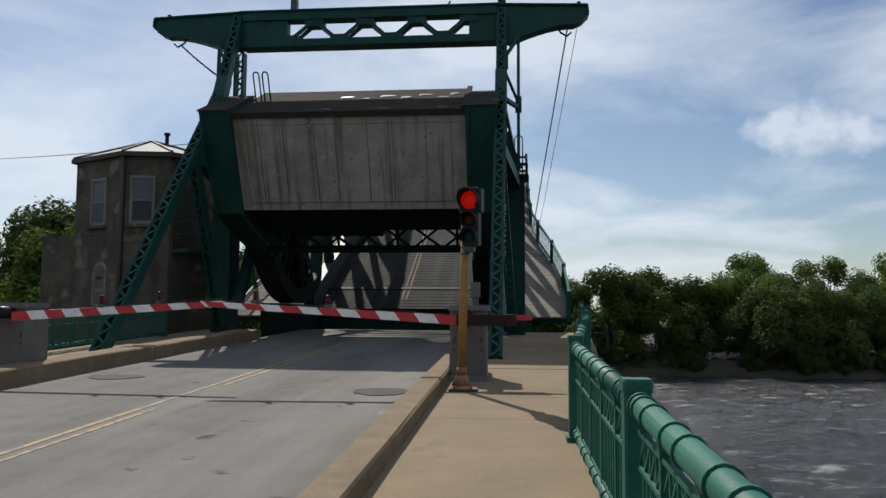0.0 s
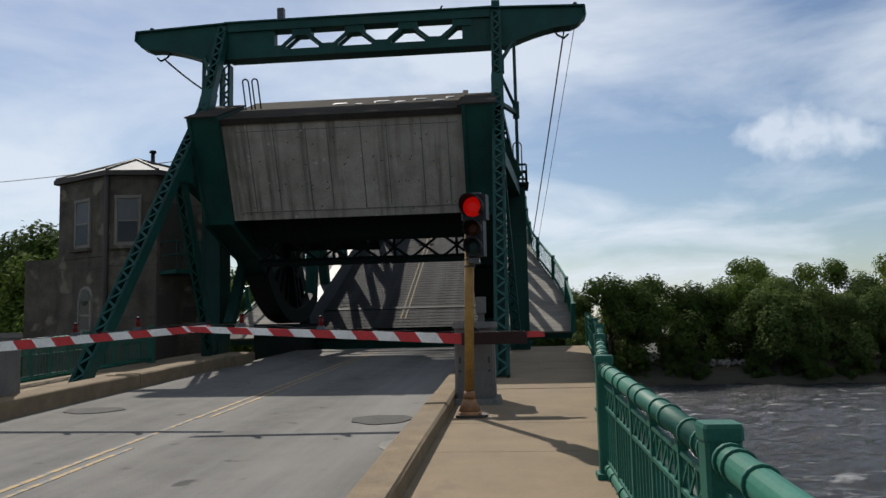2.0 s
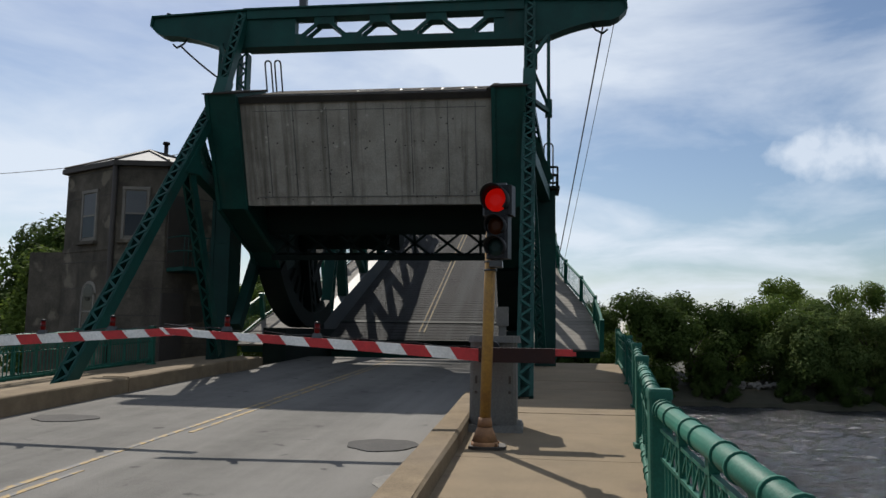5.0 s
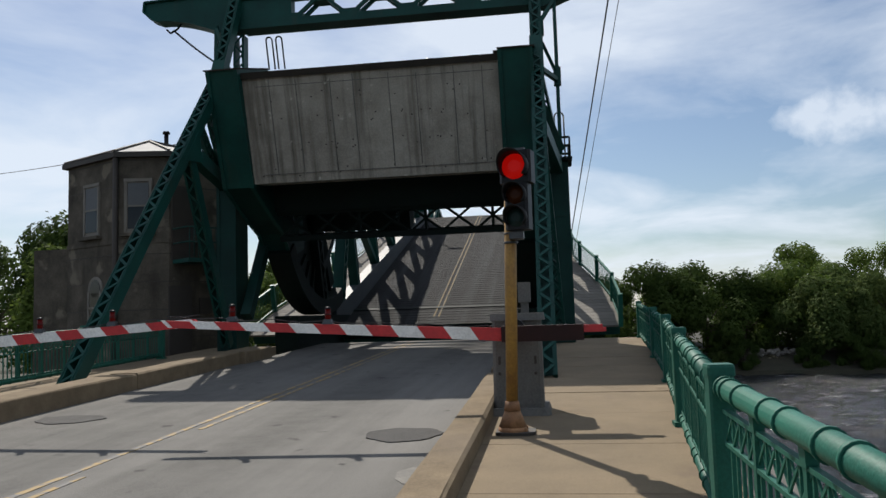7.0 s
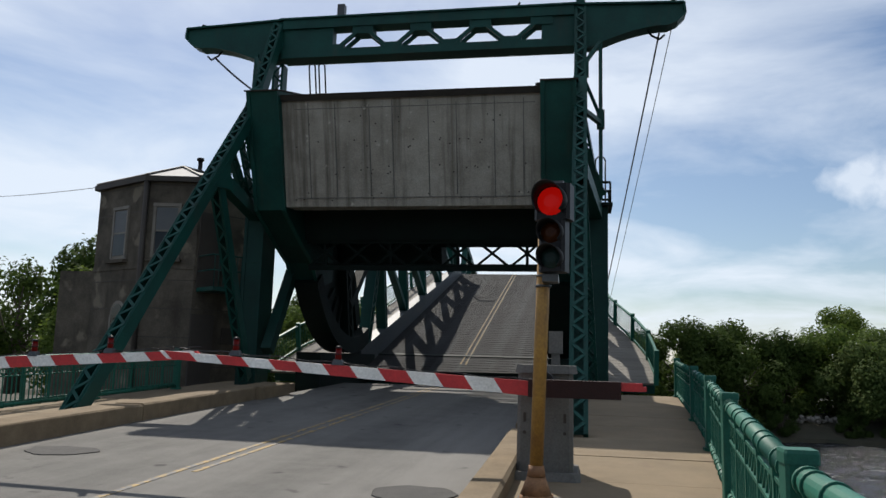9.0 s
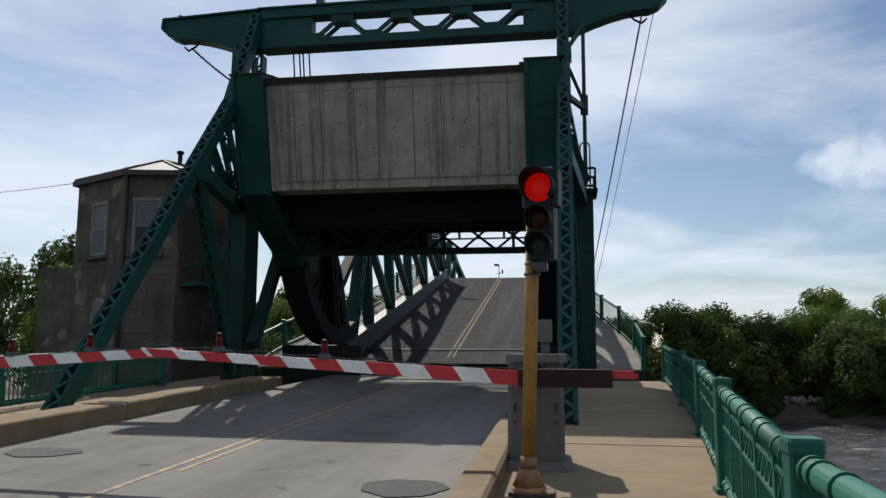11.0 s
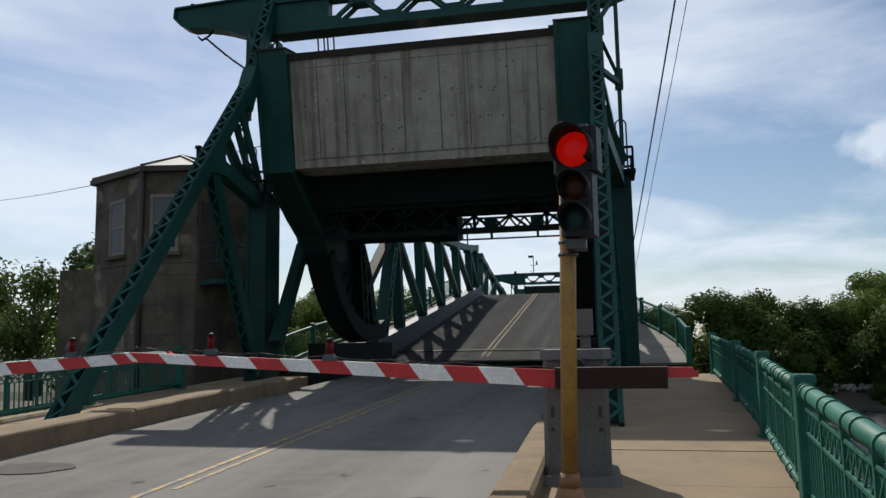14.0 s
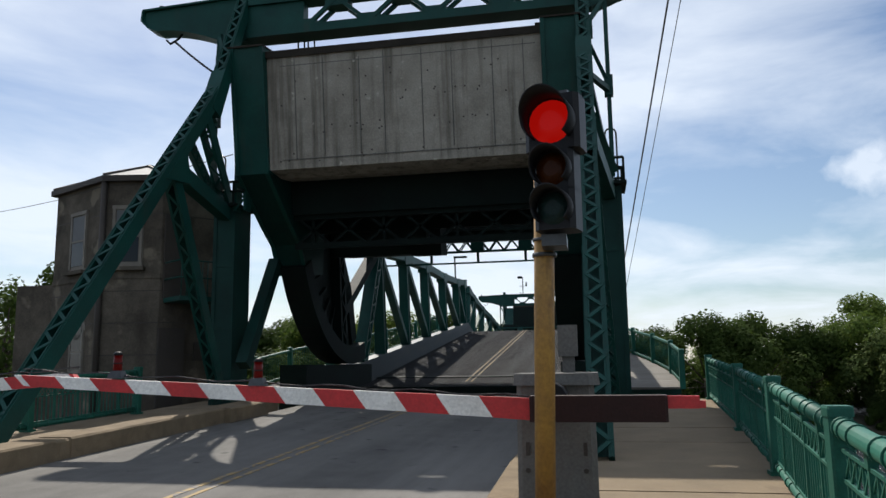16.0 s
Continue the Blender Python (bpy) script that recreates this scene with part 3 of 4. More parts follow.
        for k in range(9):
            y = -0.35 + k * (TIP + 0.3) / 8
            part("rail_post", block(BM(), (edge(y), y, DECK + 0.6), (0.16, 0.16, 1.22)), RAILGREEN, rail)
    # deck, floor beams, centre lines
    part("deck", prism(BM(), [(0.55, DECK - 0.12), (TIP, DECK - 0.12), (TIP, DECK), (0.55, DECK)], -3.55, 3.55), GRATE, leaf, "grey steel grating deck")
    bm = BM()
    for x in [(-3.5 + i * 0.07) for i in range(101)]:
        block(bm, (x, (TIP + 0.55) / 2, DECK + 0.012), (0.014, TIP - 0.6, 0.022))
    tagged(part("grating_bar", bm, GRATE, leaf), kind="stuff")
    bm = BM()
    for k in range(70):
        y = 0.7 + k * (TIP - 0.9) / 69
        block(bm, (0, y, DECK + 0.006), (7.0, 0.05, 0.02))
    tagged(part("cross_bar", bm, GRATE, leaf), kind="stuff")
    for k in range(8):
        y = 0.9 + k * (TIP - 1.2) / 7
        part("floor_beam", block(BM(), (0, y, DECK - 0.62), (7.4, 0.3, 1.0)), GREEN, leaf)
    part("breast_plate", block(BM(), (0, 0.52, DECK - 0.25), (7.1, 0.06, 0.5)), DARKSTEEL, leaf)
    part("joint_bar", block(BM(), (0, 2.6, DECK + 0.03), (7.1, 0.22, 0.04)), DARKSTEEL, leaf, "dark cross joint bar")
    for x in (-0.02, 0.18):
        part("centre_line", block(BM(), (x, TIP / 2 + 0.6, DECK + 0.027), (0.06, TIP - 1.5, 0.012)), LEAFLINE, leaf, "yellow centre line")
    # cross frames between the trusses
    bm = BM()
    for z in (-0.32, -1.12):
        beam(bm, (-3.5, -5.0, z), (3.5, -5.0, z), 0.3, 0.17, (0, 1, 0))
    for k in range(7):
        x0 = -3.5 + k
        beam(bm, (x0 + 0.5, -5.0, -1.1), (x0 + 0.5, -5.0, -0.3), 0.08, 0.08, (0, 1, 0)) if k % 2 == 0 else None
        beam(bm, (x0, -5.0, -1.1), (x0 + 1, -5.0, -0.3), 0.08, 0.07, (0, 1, 0))
        beam(bm, (x0, -5.0, -0.3), (x0 + 1, -5.0, -1.1), 0.08, 0.07, (0, 1, 0))
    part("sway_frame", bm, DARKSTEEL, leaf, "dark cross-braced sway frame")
    # girder under the counterweight, its deep shade given by the near-black colour
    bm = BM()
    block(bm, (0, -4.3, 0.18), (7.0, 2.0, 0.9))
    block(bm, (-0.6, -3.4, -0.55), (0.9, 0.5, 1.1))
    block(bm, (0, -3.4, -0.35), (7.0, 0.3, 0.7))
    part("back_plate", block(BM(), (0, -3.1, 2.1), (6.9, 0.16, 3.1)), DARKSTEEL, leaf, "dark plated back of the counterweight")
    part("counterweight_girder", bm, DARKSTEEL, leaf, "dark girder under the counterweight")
    bm = BM()
    lacing(bm, (-3.8, 5.3, -0.95), (3.8, 5.3, -0.95), 0.5, 0.4, 0.3, (0, 0, 1), 0.05, 0.09)
    for x in (-1.9, 0, 1.9):
        block(bm, (x, 5.3, -0.95), (0.5, 0.44, 0.5))
        beam(bm, (x, 5.3, -1.1), (x, 5.3, -1.6), 0.1, 0.06)
    beam(bm, (-3.8, 5.3, -1.6), (3.8, 5.3, -1.6), 0.1, 0.07, (0, 1, 0))
    part("top_beam", block(BM(), (0, 4.1, -0.42), (7.4, 0.3, 0.34)), DARKSTEEL, leaf, "dark beam over the portal strut")
    part("portal_strut", bm, GREEN, leaf, "green laced portal strut")
    bm = BM()
    for k in range(5):
        y = -2.6 + k * 1.6
        beam(bm, (-3.7, y, -0.3), (3.7, y + 1.6, -0.45), 0.12, 0.1, (0, 0, 1))
        beam(bm, (3.7, y, -0.3), (-3.7, y + 1.6, -0.45), 0.12, 0.1, (0, 0, 1))
        beam(bm, (-3.7, y, -0.3), (3.7, y, -0.3), 0.2, 0.25, (0, 0, 1))
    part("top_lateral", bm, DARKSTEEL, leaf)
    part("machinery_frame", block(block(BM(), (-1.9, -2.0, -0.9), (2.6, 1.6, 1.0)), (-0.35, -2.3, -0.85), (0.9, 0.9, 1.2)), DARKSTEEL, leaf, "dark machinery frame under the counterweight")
    # lamp on the truss
    part("leaf_lamp", block(rod(BM(), (-3.8, 21.15, -2.4), (-3.8, 21.15, -1.0), 0.05, 6), (-3.45, 21.15, -1.0), (0.8, 0.25, 0.12)), DARKSTEEL, leaf, "street lamp on the truss")
    return leaf


def leaf_pose(deg, far=False):
    a = radians(deg)
    if far:
        return pose(XC - 0.5, 2 * 57.7 - (ROLL_Y - R_ROLL * a), TRACK_Z + R_ROLL - 2.1, 0, 0, 180) @ pose(0, 0, 0, deg)
    return pose(XC, ROLL_Y - R_ROLL * a, TRACK_Z + R_ROLL, deg)


near_leaf = build_leaf()
near_leaf.matrix_basis = leaf_pose(20)
far_leaf = copy_thing(near_leaf, leaf_pose(20, True))
tagged(far_leaf, "far green bascule leaf beyond the channel, lowering")


# ---- the fixed towers and overhead portal ----
def build_tower(name, at, lab):
    tower = thing(name, at, lab, "bridge tower")
    gy = 24.9 - 25.5                                   # the frame's origin is under the portal
    base = up(24.9)
    for s in (-1, 1):
        # column box with platform
        xo, xi = s * 5.22, s * 4.62
        xm = (xo + xi) / 2
        # column paint holds the shade of its sunless front
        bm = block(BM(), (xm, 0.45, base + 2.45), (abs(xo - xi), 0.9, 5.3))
        part("column", bm, SHADEGREEN, tower, "dark green plate column")
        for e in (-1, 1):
            part("column_angle", block(BM(), (xm + e * (abs(xo - xi) / 2 - 0.05), -0.012, base + 2.45), (0.1, 0.02, 5.3)), SHADEGREEN, tower)
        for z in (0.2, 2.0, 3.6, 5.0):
            part("column_band", block(BM(), (xm, -0.012, base + z), (abs(xo - xi) - 0.2, 0.02, 0.12)), SHADEGREEN, tower)
        plat = part("platform", block(BM(), (xm + s * 0.02, 0.4, base + 5.15), (0.8, 1.2, 0.08)), DARKSTEEL, tower)
        for z in (0.3, 0.55):
            for y in (-0.15, 0.95):
                part("platform_rail", rod(BM(), (xi - s * 0.3, y, base + 5.2 + z), (xo + s * 0.06, y, base + 5.2 + z), 0.035, 6), DARKSTEEL, plat)
        for x in (xi, xo + s * 0.06):
            for y in (-0.15, 0.95):
                part("platform_post", rod(BM(), (x, y, base + 5.15), (x, y, base + 5.75), 0.03, 6), DARKSTEEL, plat)
        hoop = [(xm + s * 0.1 - 0.13, -0.1, base + 5.2), (xm + s * 0.1 - 0.13, -0.1, base + 6.35)]
        hoop += [(xm + s * 0.1 - 0.13 * math.cos(a), -0.1, base + 6.35 + 0.13 * math.sin(a)) for a in [i * math.pi / 6 for i in range(1, 7)]]
        hoop += [(xm + s * 0.1 + 0.13, -0.1, base + 5.2)]
        part("ladder_hoop", chain(BM(), hoop, 0.022), STEEL, tower)
        part("rear_brace", beam(BM(), (s * 4.35, 0.1, base + 1.0), (s * 4.35, 2.0, base + 3.9), 0.3, 0.32), SHADEGREEN, tower, "dark green rear brace")
        # raking laced leg from the sidewalk to the portal
        xb = s * 4.48
        foot, knee, head = Vector((xb, -8.15, up(17.2, -0.05))), Vector((xb, -1.45, 8.5)), Vector((xb, -0.05, 11.5))

        def leg(z):
            p, q = (foot, knee) if z < knee.z else (knee, head)
            return p.lerp(q, (z - p.z) / (q.z - p.z))
        for p, q in ((foot, knee), (knee, head)):
            part("raking_leg", lacing(BM(), p, q, 0.32, 0.32, 0.23, (1, 0, 0), 0.06, 0.075, (1,), -1), GREEN, tower, "green laced raking leg")
            for e in (-1, 1):
                o = Vector((e * 0.125, 0, 0))
                part("leg_plate", beam(BM(), p + o, q + o, 0.012, 0.36), GREEN, tower)
        part("knee_plate", prism(BM(), [(knee.y - 0.5, knee.z - 0.6), (knee.y - 0.1, knee.z - 0.75), (knee.y + 0.42, knee.z + 0.45), (knee.y + 0.05, knee.z + 0.55)], xb - 0.18, xb + 0.18), GREEN, tower)
        j = leg(6.1)
        part("leg_strut", beam(BM(), j, (xm, 0.0, base + 4.95), 0.3, 0.36), GREEN, tower)
        part("leg_gusset", prism(BM(), [(j.y - 0.35, j.z - 0.4), (j.y + 0.65, j.z - 0.3), (j.y + 0.4, j.z + 0.5)], xb - 0.18, xb + 0.18), GREEN, tower)
        part("laced_diagonal", lacing(BM(), j, (xm - s * 0.1, -0.2, base + 0.2), 0.28, 0.3, 0.3, (1, 0, 0), 0.05, 0.06), GREEN, tower, "green laced diagonal")
        part("upper_diagonal", lacing(BM(), leg(7.7), (xm, 0.1, base + 5.2), 0.3, 0.3, 0.34, (1, 0, 0), 0.05, 0.06), GREEN, tower)
        # outer rod with its bracing
        xr = s * 5.02

        def rodp(z):
            return Vector((xr, -0.55 + 0.2 * (z - 6) / 5, z))
        part("outer_rod", beam(BM(), rodp(base + 5.2), rodp(10.5), 0.10, 0.10), GREEN, tower)
        part("rod_brace", beam(BM(), leg(8.05), rodp(8.05), 0.12, 0.12), GREEN, tower)
        part("rod_brace", beam(BM(), leg(9.35), rodp(8.2), 0.09, 0.09), GREEN, tower)
        part("rod_brace", beam(BM(), leg(9.35), rodp(10.4), 0.09, 0.09), GREEN, tower)
        part("rod_brace", lacing(BM(), leg(6.9), rodp(base + 5.35), 0.2, 0.2, 0.2, (0, 1, 0), 0.04, 0.05), GREEN, tower)
        part("rod_plate", block(BM(), rodp(8.15), (0.2, 0.2, 0.5)), GREEN, tower)
        part("rod_plate", block(BM(), leg(9.35) + Vector((s * 0.12, 0, 0)), (0.2, 0.2, 0.4)), GREEN, tower)
        part("rear_leg", lacing(BM(), (xb, 0.1, base + 5.0), (xb, 0.15, 10.3), 0.34, 0.34, 0.3, (1, 0, 0), 0.05, 0.07), GREEN, tower)
        # cantilever bracket with curved lower edge
        k = -0.28 if s > 0 else -0.12
        out = [(s * 4.2, 10.36), (s * 4.2, 11.62)]
        out += [(s * (7.55 + k), 11.5), (s * (7.58 + k), 11.2), (s * (7.35 + k), 10.97), (s * (7.1 + k), 10.87)]
        out += [(s * (6.9 + k - 1.9 * f), 10.87 - 0.55 * f ** 1.6) for f in [i / 6 for i in range(7)]]
        bracket = part("cantilever_bracket", plate(BM(), out, -0.16, 0.16), GREEN, tower, "green curved bracket")
        bm = BM()
        for a, b in zip(out[1:], out[2:]):
            beam(bm, (a[0], 0, a[1]), (b[0], 0, b[1]), 0.5, 0.05, (0, 1, 0))
        part("bracket_flange", bm, GREEN, bracket)
        part("bracket_knob", rod(BM(), (s * 7.0, 0, 11.5), (s * 7.0, 0, 11.68), 0.07, 8), DARKSTEEL, bracket)
        part("insulator", chain(BM(), [(s * 6.3, 0, 10.85), (s * 6.4, -0.1, 10.62), (s * 6.6, -0.15, 10.48), (s * 6.75, -0.1, 10.62)], 0.03), DARKSTEEL, bracket)
        # track girder that the leaf rolls on
        part("track_girder", block(BM(), (s * 3.94, 5.6, 0.8), (0.8, 6.4, 1.9)), DARKSTEEL, tower, "dark track girder")
    # portal beam: chords, end plates, web pieces
    part("bottom_chord", block(BM(), (0, 0, 10.51), (8.6, 0.5, 0.22)), GREEN, tower, "green riveted bottom chord")
    part("top_chord", block(BM(), (0, 0, 11.44), (8.6, 0.5, 0.28)), GREEN, tower, "green riveted top chord")
    part("top_flange", block(BM(), (0, 0, 11.605), (8.8, 0.62, 0.05)), GREEN, tower)
    part("bottom_flange", block(BM(), (0, 0, 10.38), (8.6, 0.6, 0.04)), GREEN, tower)
    for x, w in ((-3.5, 1.5), (3.9, 1.0)):
        part("end_plate", block(BM(), (x, 0, 10.92), (w, 0.34, 0.8)), GREEN, tower)
    n = 7
    xs = [-2.7 + 6.1 * k / n for k in range(n + 1)]
    for k in range(n):
        a, b = (10.55, 11.28) if k % 2 == 0 else (11.28, 10.55)
        for y in (-0.17, 0.17):
            part("portal_web", beam(BM(), (xs[k], y, a), (xs[k + 1], y, b), 0.1, 0.10, (0, 1, 0)), GREEN, tower)
    for k, x in enumerate(xs):
        part("portal_gusset", block(BM(), (x, 0, 10.62 if k % 2 == 0 else 11.22), (0.62, 0.42, 0.3)), GREEN, tower)
    part("relay_box", block(BM(), (-2.6, 0.1, 11.88), (0.22, 0.2, 0.5)), STEEL, tower, "small grey relay box")
    part("leg_cap", block(BM(), (4.48, 0, 11.75), (0.26, 0.26, 0.26)), GREEN, tower)
    part("hook", rod(rod(BM(), (2.7, 0, 11.62), (2.7, 0, 11.77), 0.02, 6), (2.7, 0, 11.75), (2.77, 0, 11.85), 0.03, 6), DARKSTEEL, tower)
    return tower


near_tower = build_tower("bridge_tower", (XC, 25.4, 0), "dark green steel tower and portal over the road")
far_tower = copy_thing(near_tower, pose(XC - 0.6, 89.9, -2.55, 0, 0, 180))
tagged(far_tower, "far green steel tower and portal across the river")


gauge = thing("wind_gauge", (-8.25, 89.9, 9.05), "thin dark wind gauge mast on the far portal", "wind gauge")
part("mast", rod(rod(BM(), (0, 0, 0), (0, 0, 1.9), 0.05, 6), (-0.35, 0, 0.9), (0.37, 0, 0.9), 0.03, 6), DARKSTEEL, gauge)
part("vane", block(BM(), (-0.3, 0, 1.85), (0.5, 0.06, 0.25)), DARKSTEEL, gauge)
part("cup", rod(BM(), (0.37, 0, 0.9), (0.37, 0, 1.35), 0.1, 8, 0.06), DARKSTEEL, gauge)


# ---- motion ----
THETA = [(0.0, 24.5), (1.5, 23.0), (3.5, 21.0), (5.0, 19.3), (7.0, 17.2), (9.0, 15.1), (11.0, 12.8), (12.5, 10.9), (14.5, 8.5), (16.0, 6.75)]


def motions():
    walk(near_leaf, [(t, leaf_pose(a)) for t, a in THETA])
    walk(far_leaf, [(t, leaf_pose(a + 5.0, True)) for t, a in THETA])


# ---- sidewalks ----
def rail_x(y):
    pts = [(-14, 0.37), (8.62, 0.35), (12.55, 0.74), (16.3, 1.15), (20.4, 1.49), (27, 1.9), (40, 1.9)]
    for (a, xa), (b, xb) in zip(pts, pts[1:]):
        if a <= y <= b:
            return xa + (xb - xa) * (y - a) / (b - a)
    return pts[-1][1]


def walk_flags(name, inner, outer, ys, lab):
    """A sidewalk of single concrete slabs with open joints, over a common bed."""
    bed = BM()
    prism(bed, [(ys[0], up(ys[0], -0.9)), (ys[-1], up(ys[-1], -0.9)), (ys[-1], up(ys[-1], -0.13)), (ys[0], up(ys[0], -0.13))], inner(0), min(outer(y) for y in ys))
    pavement = tagged(part(name, bed, KERB, None), lab, "pavement", "", "structure")
    for a, b in zip(ys, ys[1:]):
        bm = BM()
        g, e = 0.007, random.uniform(-0.004, 0.004)
        q = [(inner(a), a + g), (outer(a), a + g), (outer(b), b - g), (inner(b), b - g)]
        lo = [bm.verts.new((x, y, up(y, -0.125))) for x, y in q]
        hi = [bm.verts.new((x, y, up(y, e))) for x, y in q]
        for i in range(4):
            bm.faces.new((lo[i], lo[(i + 1) % 4], hi[(i + 1) % 4], hi[i]))
        bm.faces.new(hi), bm.faces.new(lo[::-1])
        bmesh.ops.recalc_face_normals(bm, faces=bm.faces[:])
        part("slab", bm, WALK, pavement)
    return pavement


joints = [-14 + 1.83 * k for k in range(22)] + [EDGE_Y + 0.4]
walk_flags("pavement_right", lambda y: -1.40, lambda y: rail_x(y) + 0.25, joints, "tan concrete sidewalk with fine joints")
walk_flags("pavement_left", lambda y: -11.3, lambda y: -9.18, joints, "tan concrete sidewalk beside the operator house")

# ---- right railing: posts and pipe panels ----
POSTS = [(0.37, -6.0), (0.37, -2.34), (0.37, 1.30), (0.37, 4.96), (0.33, 8.62), (0.73, 12.55), (1.14, 16.3), (1.48, 20.4), (1.9, 26.7)]


def railing_post(p):
    x, y = p
    post = thing("railing_post", (x, y, up(y)), "green painted square steel railing post with flat cap", "railing post", "railing posts by the river")
    part("shaft", block(BM(), (0, 0, 0.5), (0.145, 0.145, 1.02), None, 1.0, 0.015), RAILGREEN, post)
    part("cap", block(block(BM(), (0, 0, 1.015), (0.157, 0.157, 0.05), None, 1.0, 0.01), (0, 0, 1.048), (0.157, 0.157, 0.016), None, 0.93, 0.01), RAILGREEN, post)
    part("shoe", block(BM(), (0, 0, 0.02), (0.2, 0.2, 0.05)), RAILGREEN, post)
    return post


for p in POSTS:
    railing_post(p)


def railing_panel(p, q, group, style=1, xoff=0.0):
    """Pipe rails with collars, a frieze of crossed bars and pickets, between two posts."""
    a, b = Vector((p[0], p[1], up(p[1]))), Vector((q[0], q[1], up(q[1])))
    d = b - a
    L = d.length
    way = d.normalized()
    yaw = math.degrees(math.atan2(-d.x, d.y))
    pitch = math.degrees(math.asin(way.z))
    fence = thing("railing", pose(*a, pitch, 0, yaw), "green painted pipe railing panel with crossed bars and pickets", "railing", group)
    top = part("top_pipe", rod(BM(), (0, 0.08, 0.93), (0, L - 0.08, 0.93), 0.062, 16), RAILGREEN, fence)
    k = max(2, round(L / 0.75))
    seats = []
    for i in range(k):
        c = L * (i + 0.5) / k
        for e in (-0.13, 0.13):
            seats.append(c + e)
    for y in seats + [0.13, L - 0.13]:
        part("collar", rod(BM(), (0, y - 0.012, 0.93), (0, y + 0.012, 0.93), 0.072, 16), RAILGREEN, top)
    low = part("bottom_pipe", rod(BM(), (0, 0.08, 0.10), (0, L - 0.08, 0.10), 0.045, 12), RAILGREEN, fence)
    for y in seats:
        part("collar", rod(BM(), (0, y - 0.012, 0.10), (0, y + 0.012, 0.10), 0.056, 12), RAILGREEN, low)
    for z in (0.80, 0.62, 0.16):
        part("flat_bar", beam(BM(), (0, 0.09, z), (0, L - 0.09, z), 0.035, 0.022), RAILGREEN, fence)
    for i in range(1, k):
        y = L * i / k
        part("upright", block(block(BM(), (0, y, 0.49), (0.04, 0.04, 0.74)), (0, y, 0.85), (0.05, 0.07, 0.10), None, 1.2), RAILGREEN, fence)
    bm = BM()
    m = round(L / 0.17)
    for i in range(m):
        y0, y1 = 0.1 + (L - 0.2) * i / m, 0.1 + (L - 0.2) * (i + 1) / m
        for o, z0, z1 in ((0, 0.63, 0.79), (0, 0.79, 0.63)):
            beam(bm, (0.004 if z0 < z1 else -0.004, y0, z0), (0.004 if z0 < z1 else -0.004, y1, z1), 0.010, 0.016)
        beam(bm, (0, y0, 0.62), (0, y0, 0.80), 0.016, 0.016)
    tagged(part("frieze", bm, RAILGREEN, fence, "frieze of small crossed bars"), kind="stuff")
    for i in range(round(L / 0.115)):
        if p[1] > 13 or p[1] < 0:
            break
        y = 0.12 + i * 0.115
        if y < L - 0.1:
            part("picket", block(BM(), (0, y, 0.39), (0.018, 0.018, 0.46)), RAILGREEN, fence)
    if p[1] > 13 or p[1] < 0:
        bm = BM()
        for i in range(round(L / 0.115) - 1):
            block(bm, (0, 0.12 + i * 0.115, 0.39), (0.018, 0.018, 0.46))
        tagged(part("picket", bm, RAILGREEN, fence), kind="stuff")
    return fence


for p, q in zip(POSTS, POSTS[1:]):
    railing_panel(p, q, "river railing")

LEFT_POSTS = [(-11.0, 9.0), (-11.0, 12.6), (-11.0, 16.2), (-11.0, 19.8), (-11.0, 23.2)]
for p in LEFT_POSTS:
    o = railing_post(p)
    tagged(o, group="railing posts by the house")
for p, q in zip(LEFT_POSTS, LEFT_POSTS[1:]):
    railing_panel(p, q, "railing by the house")


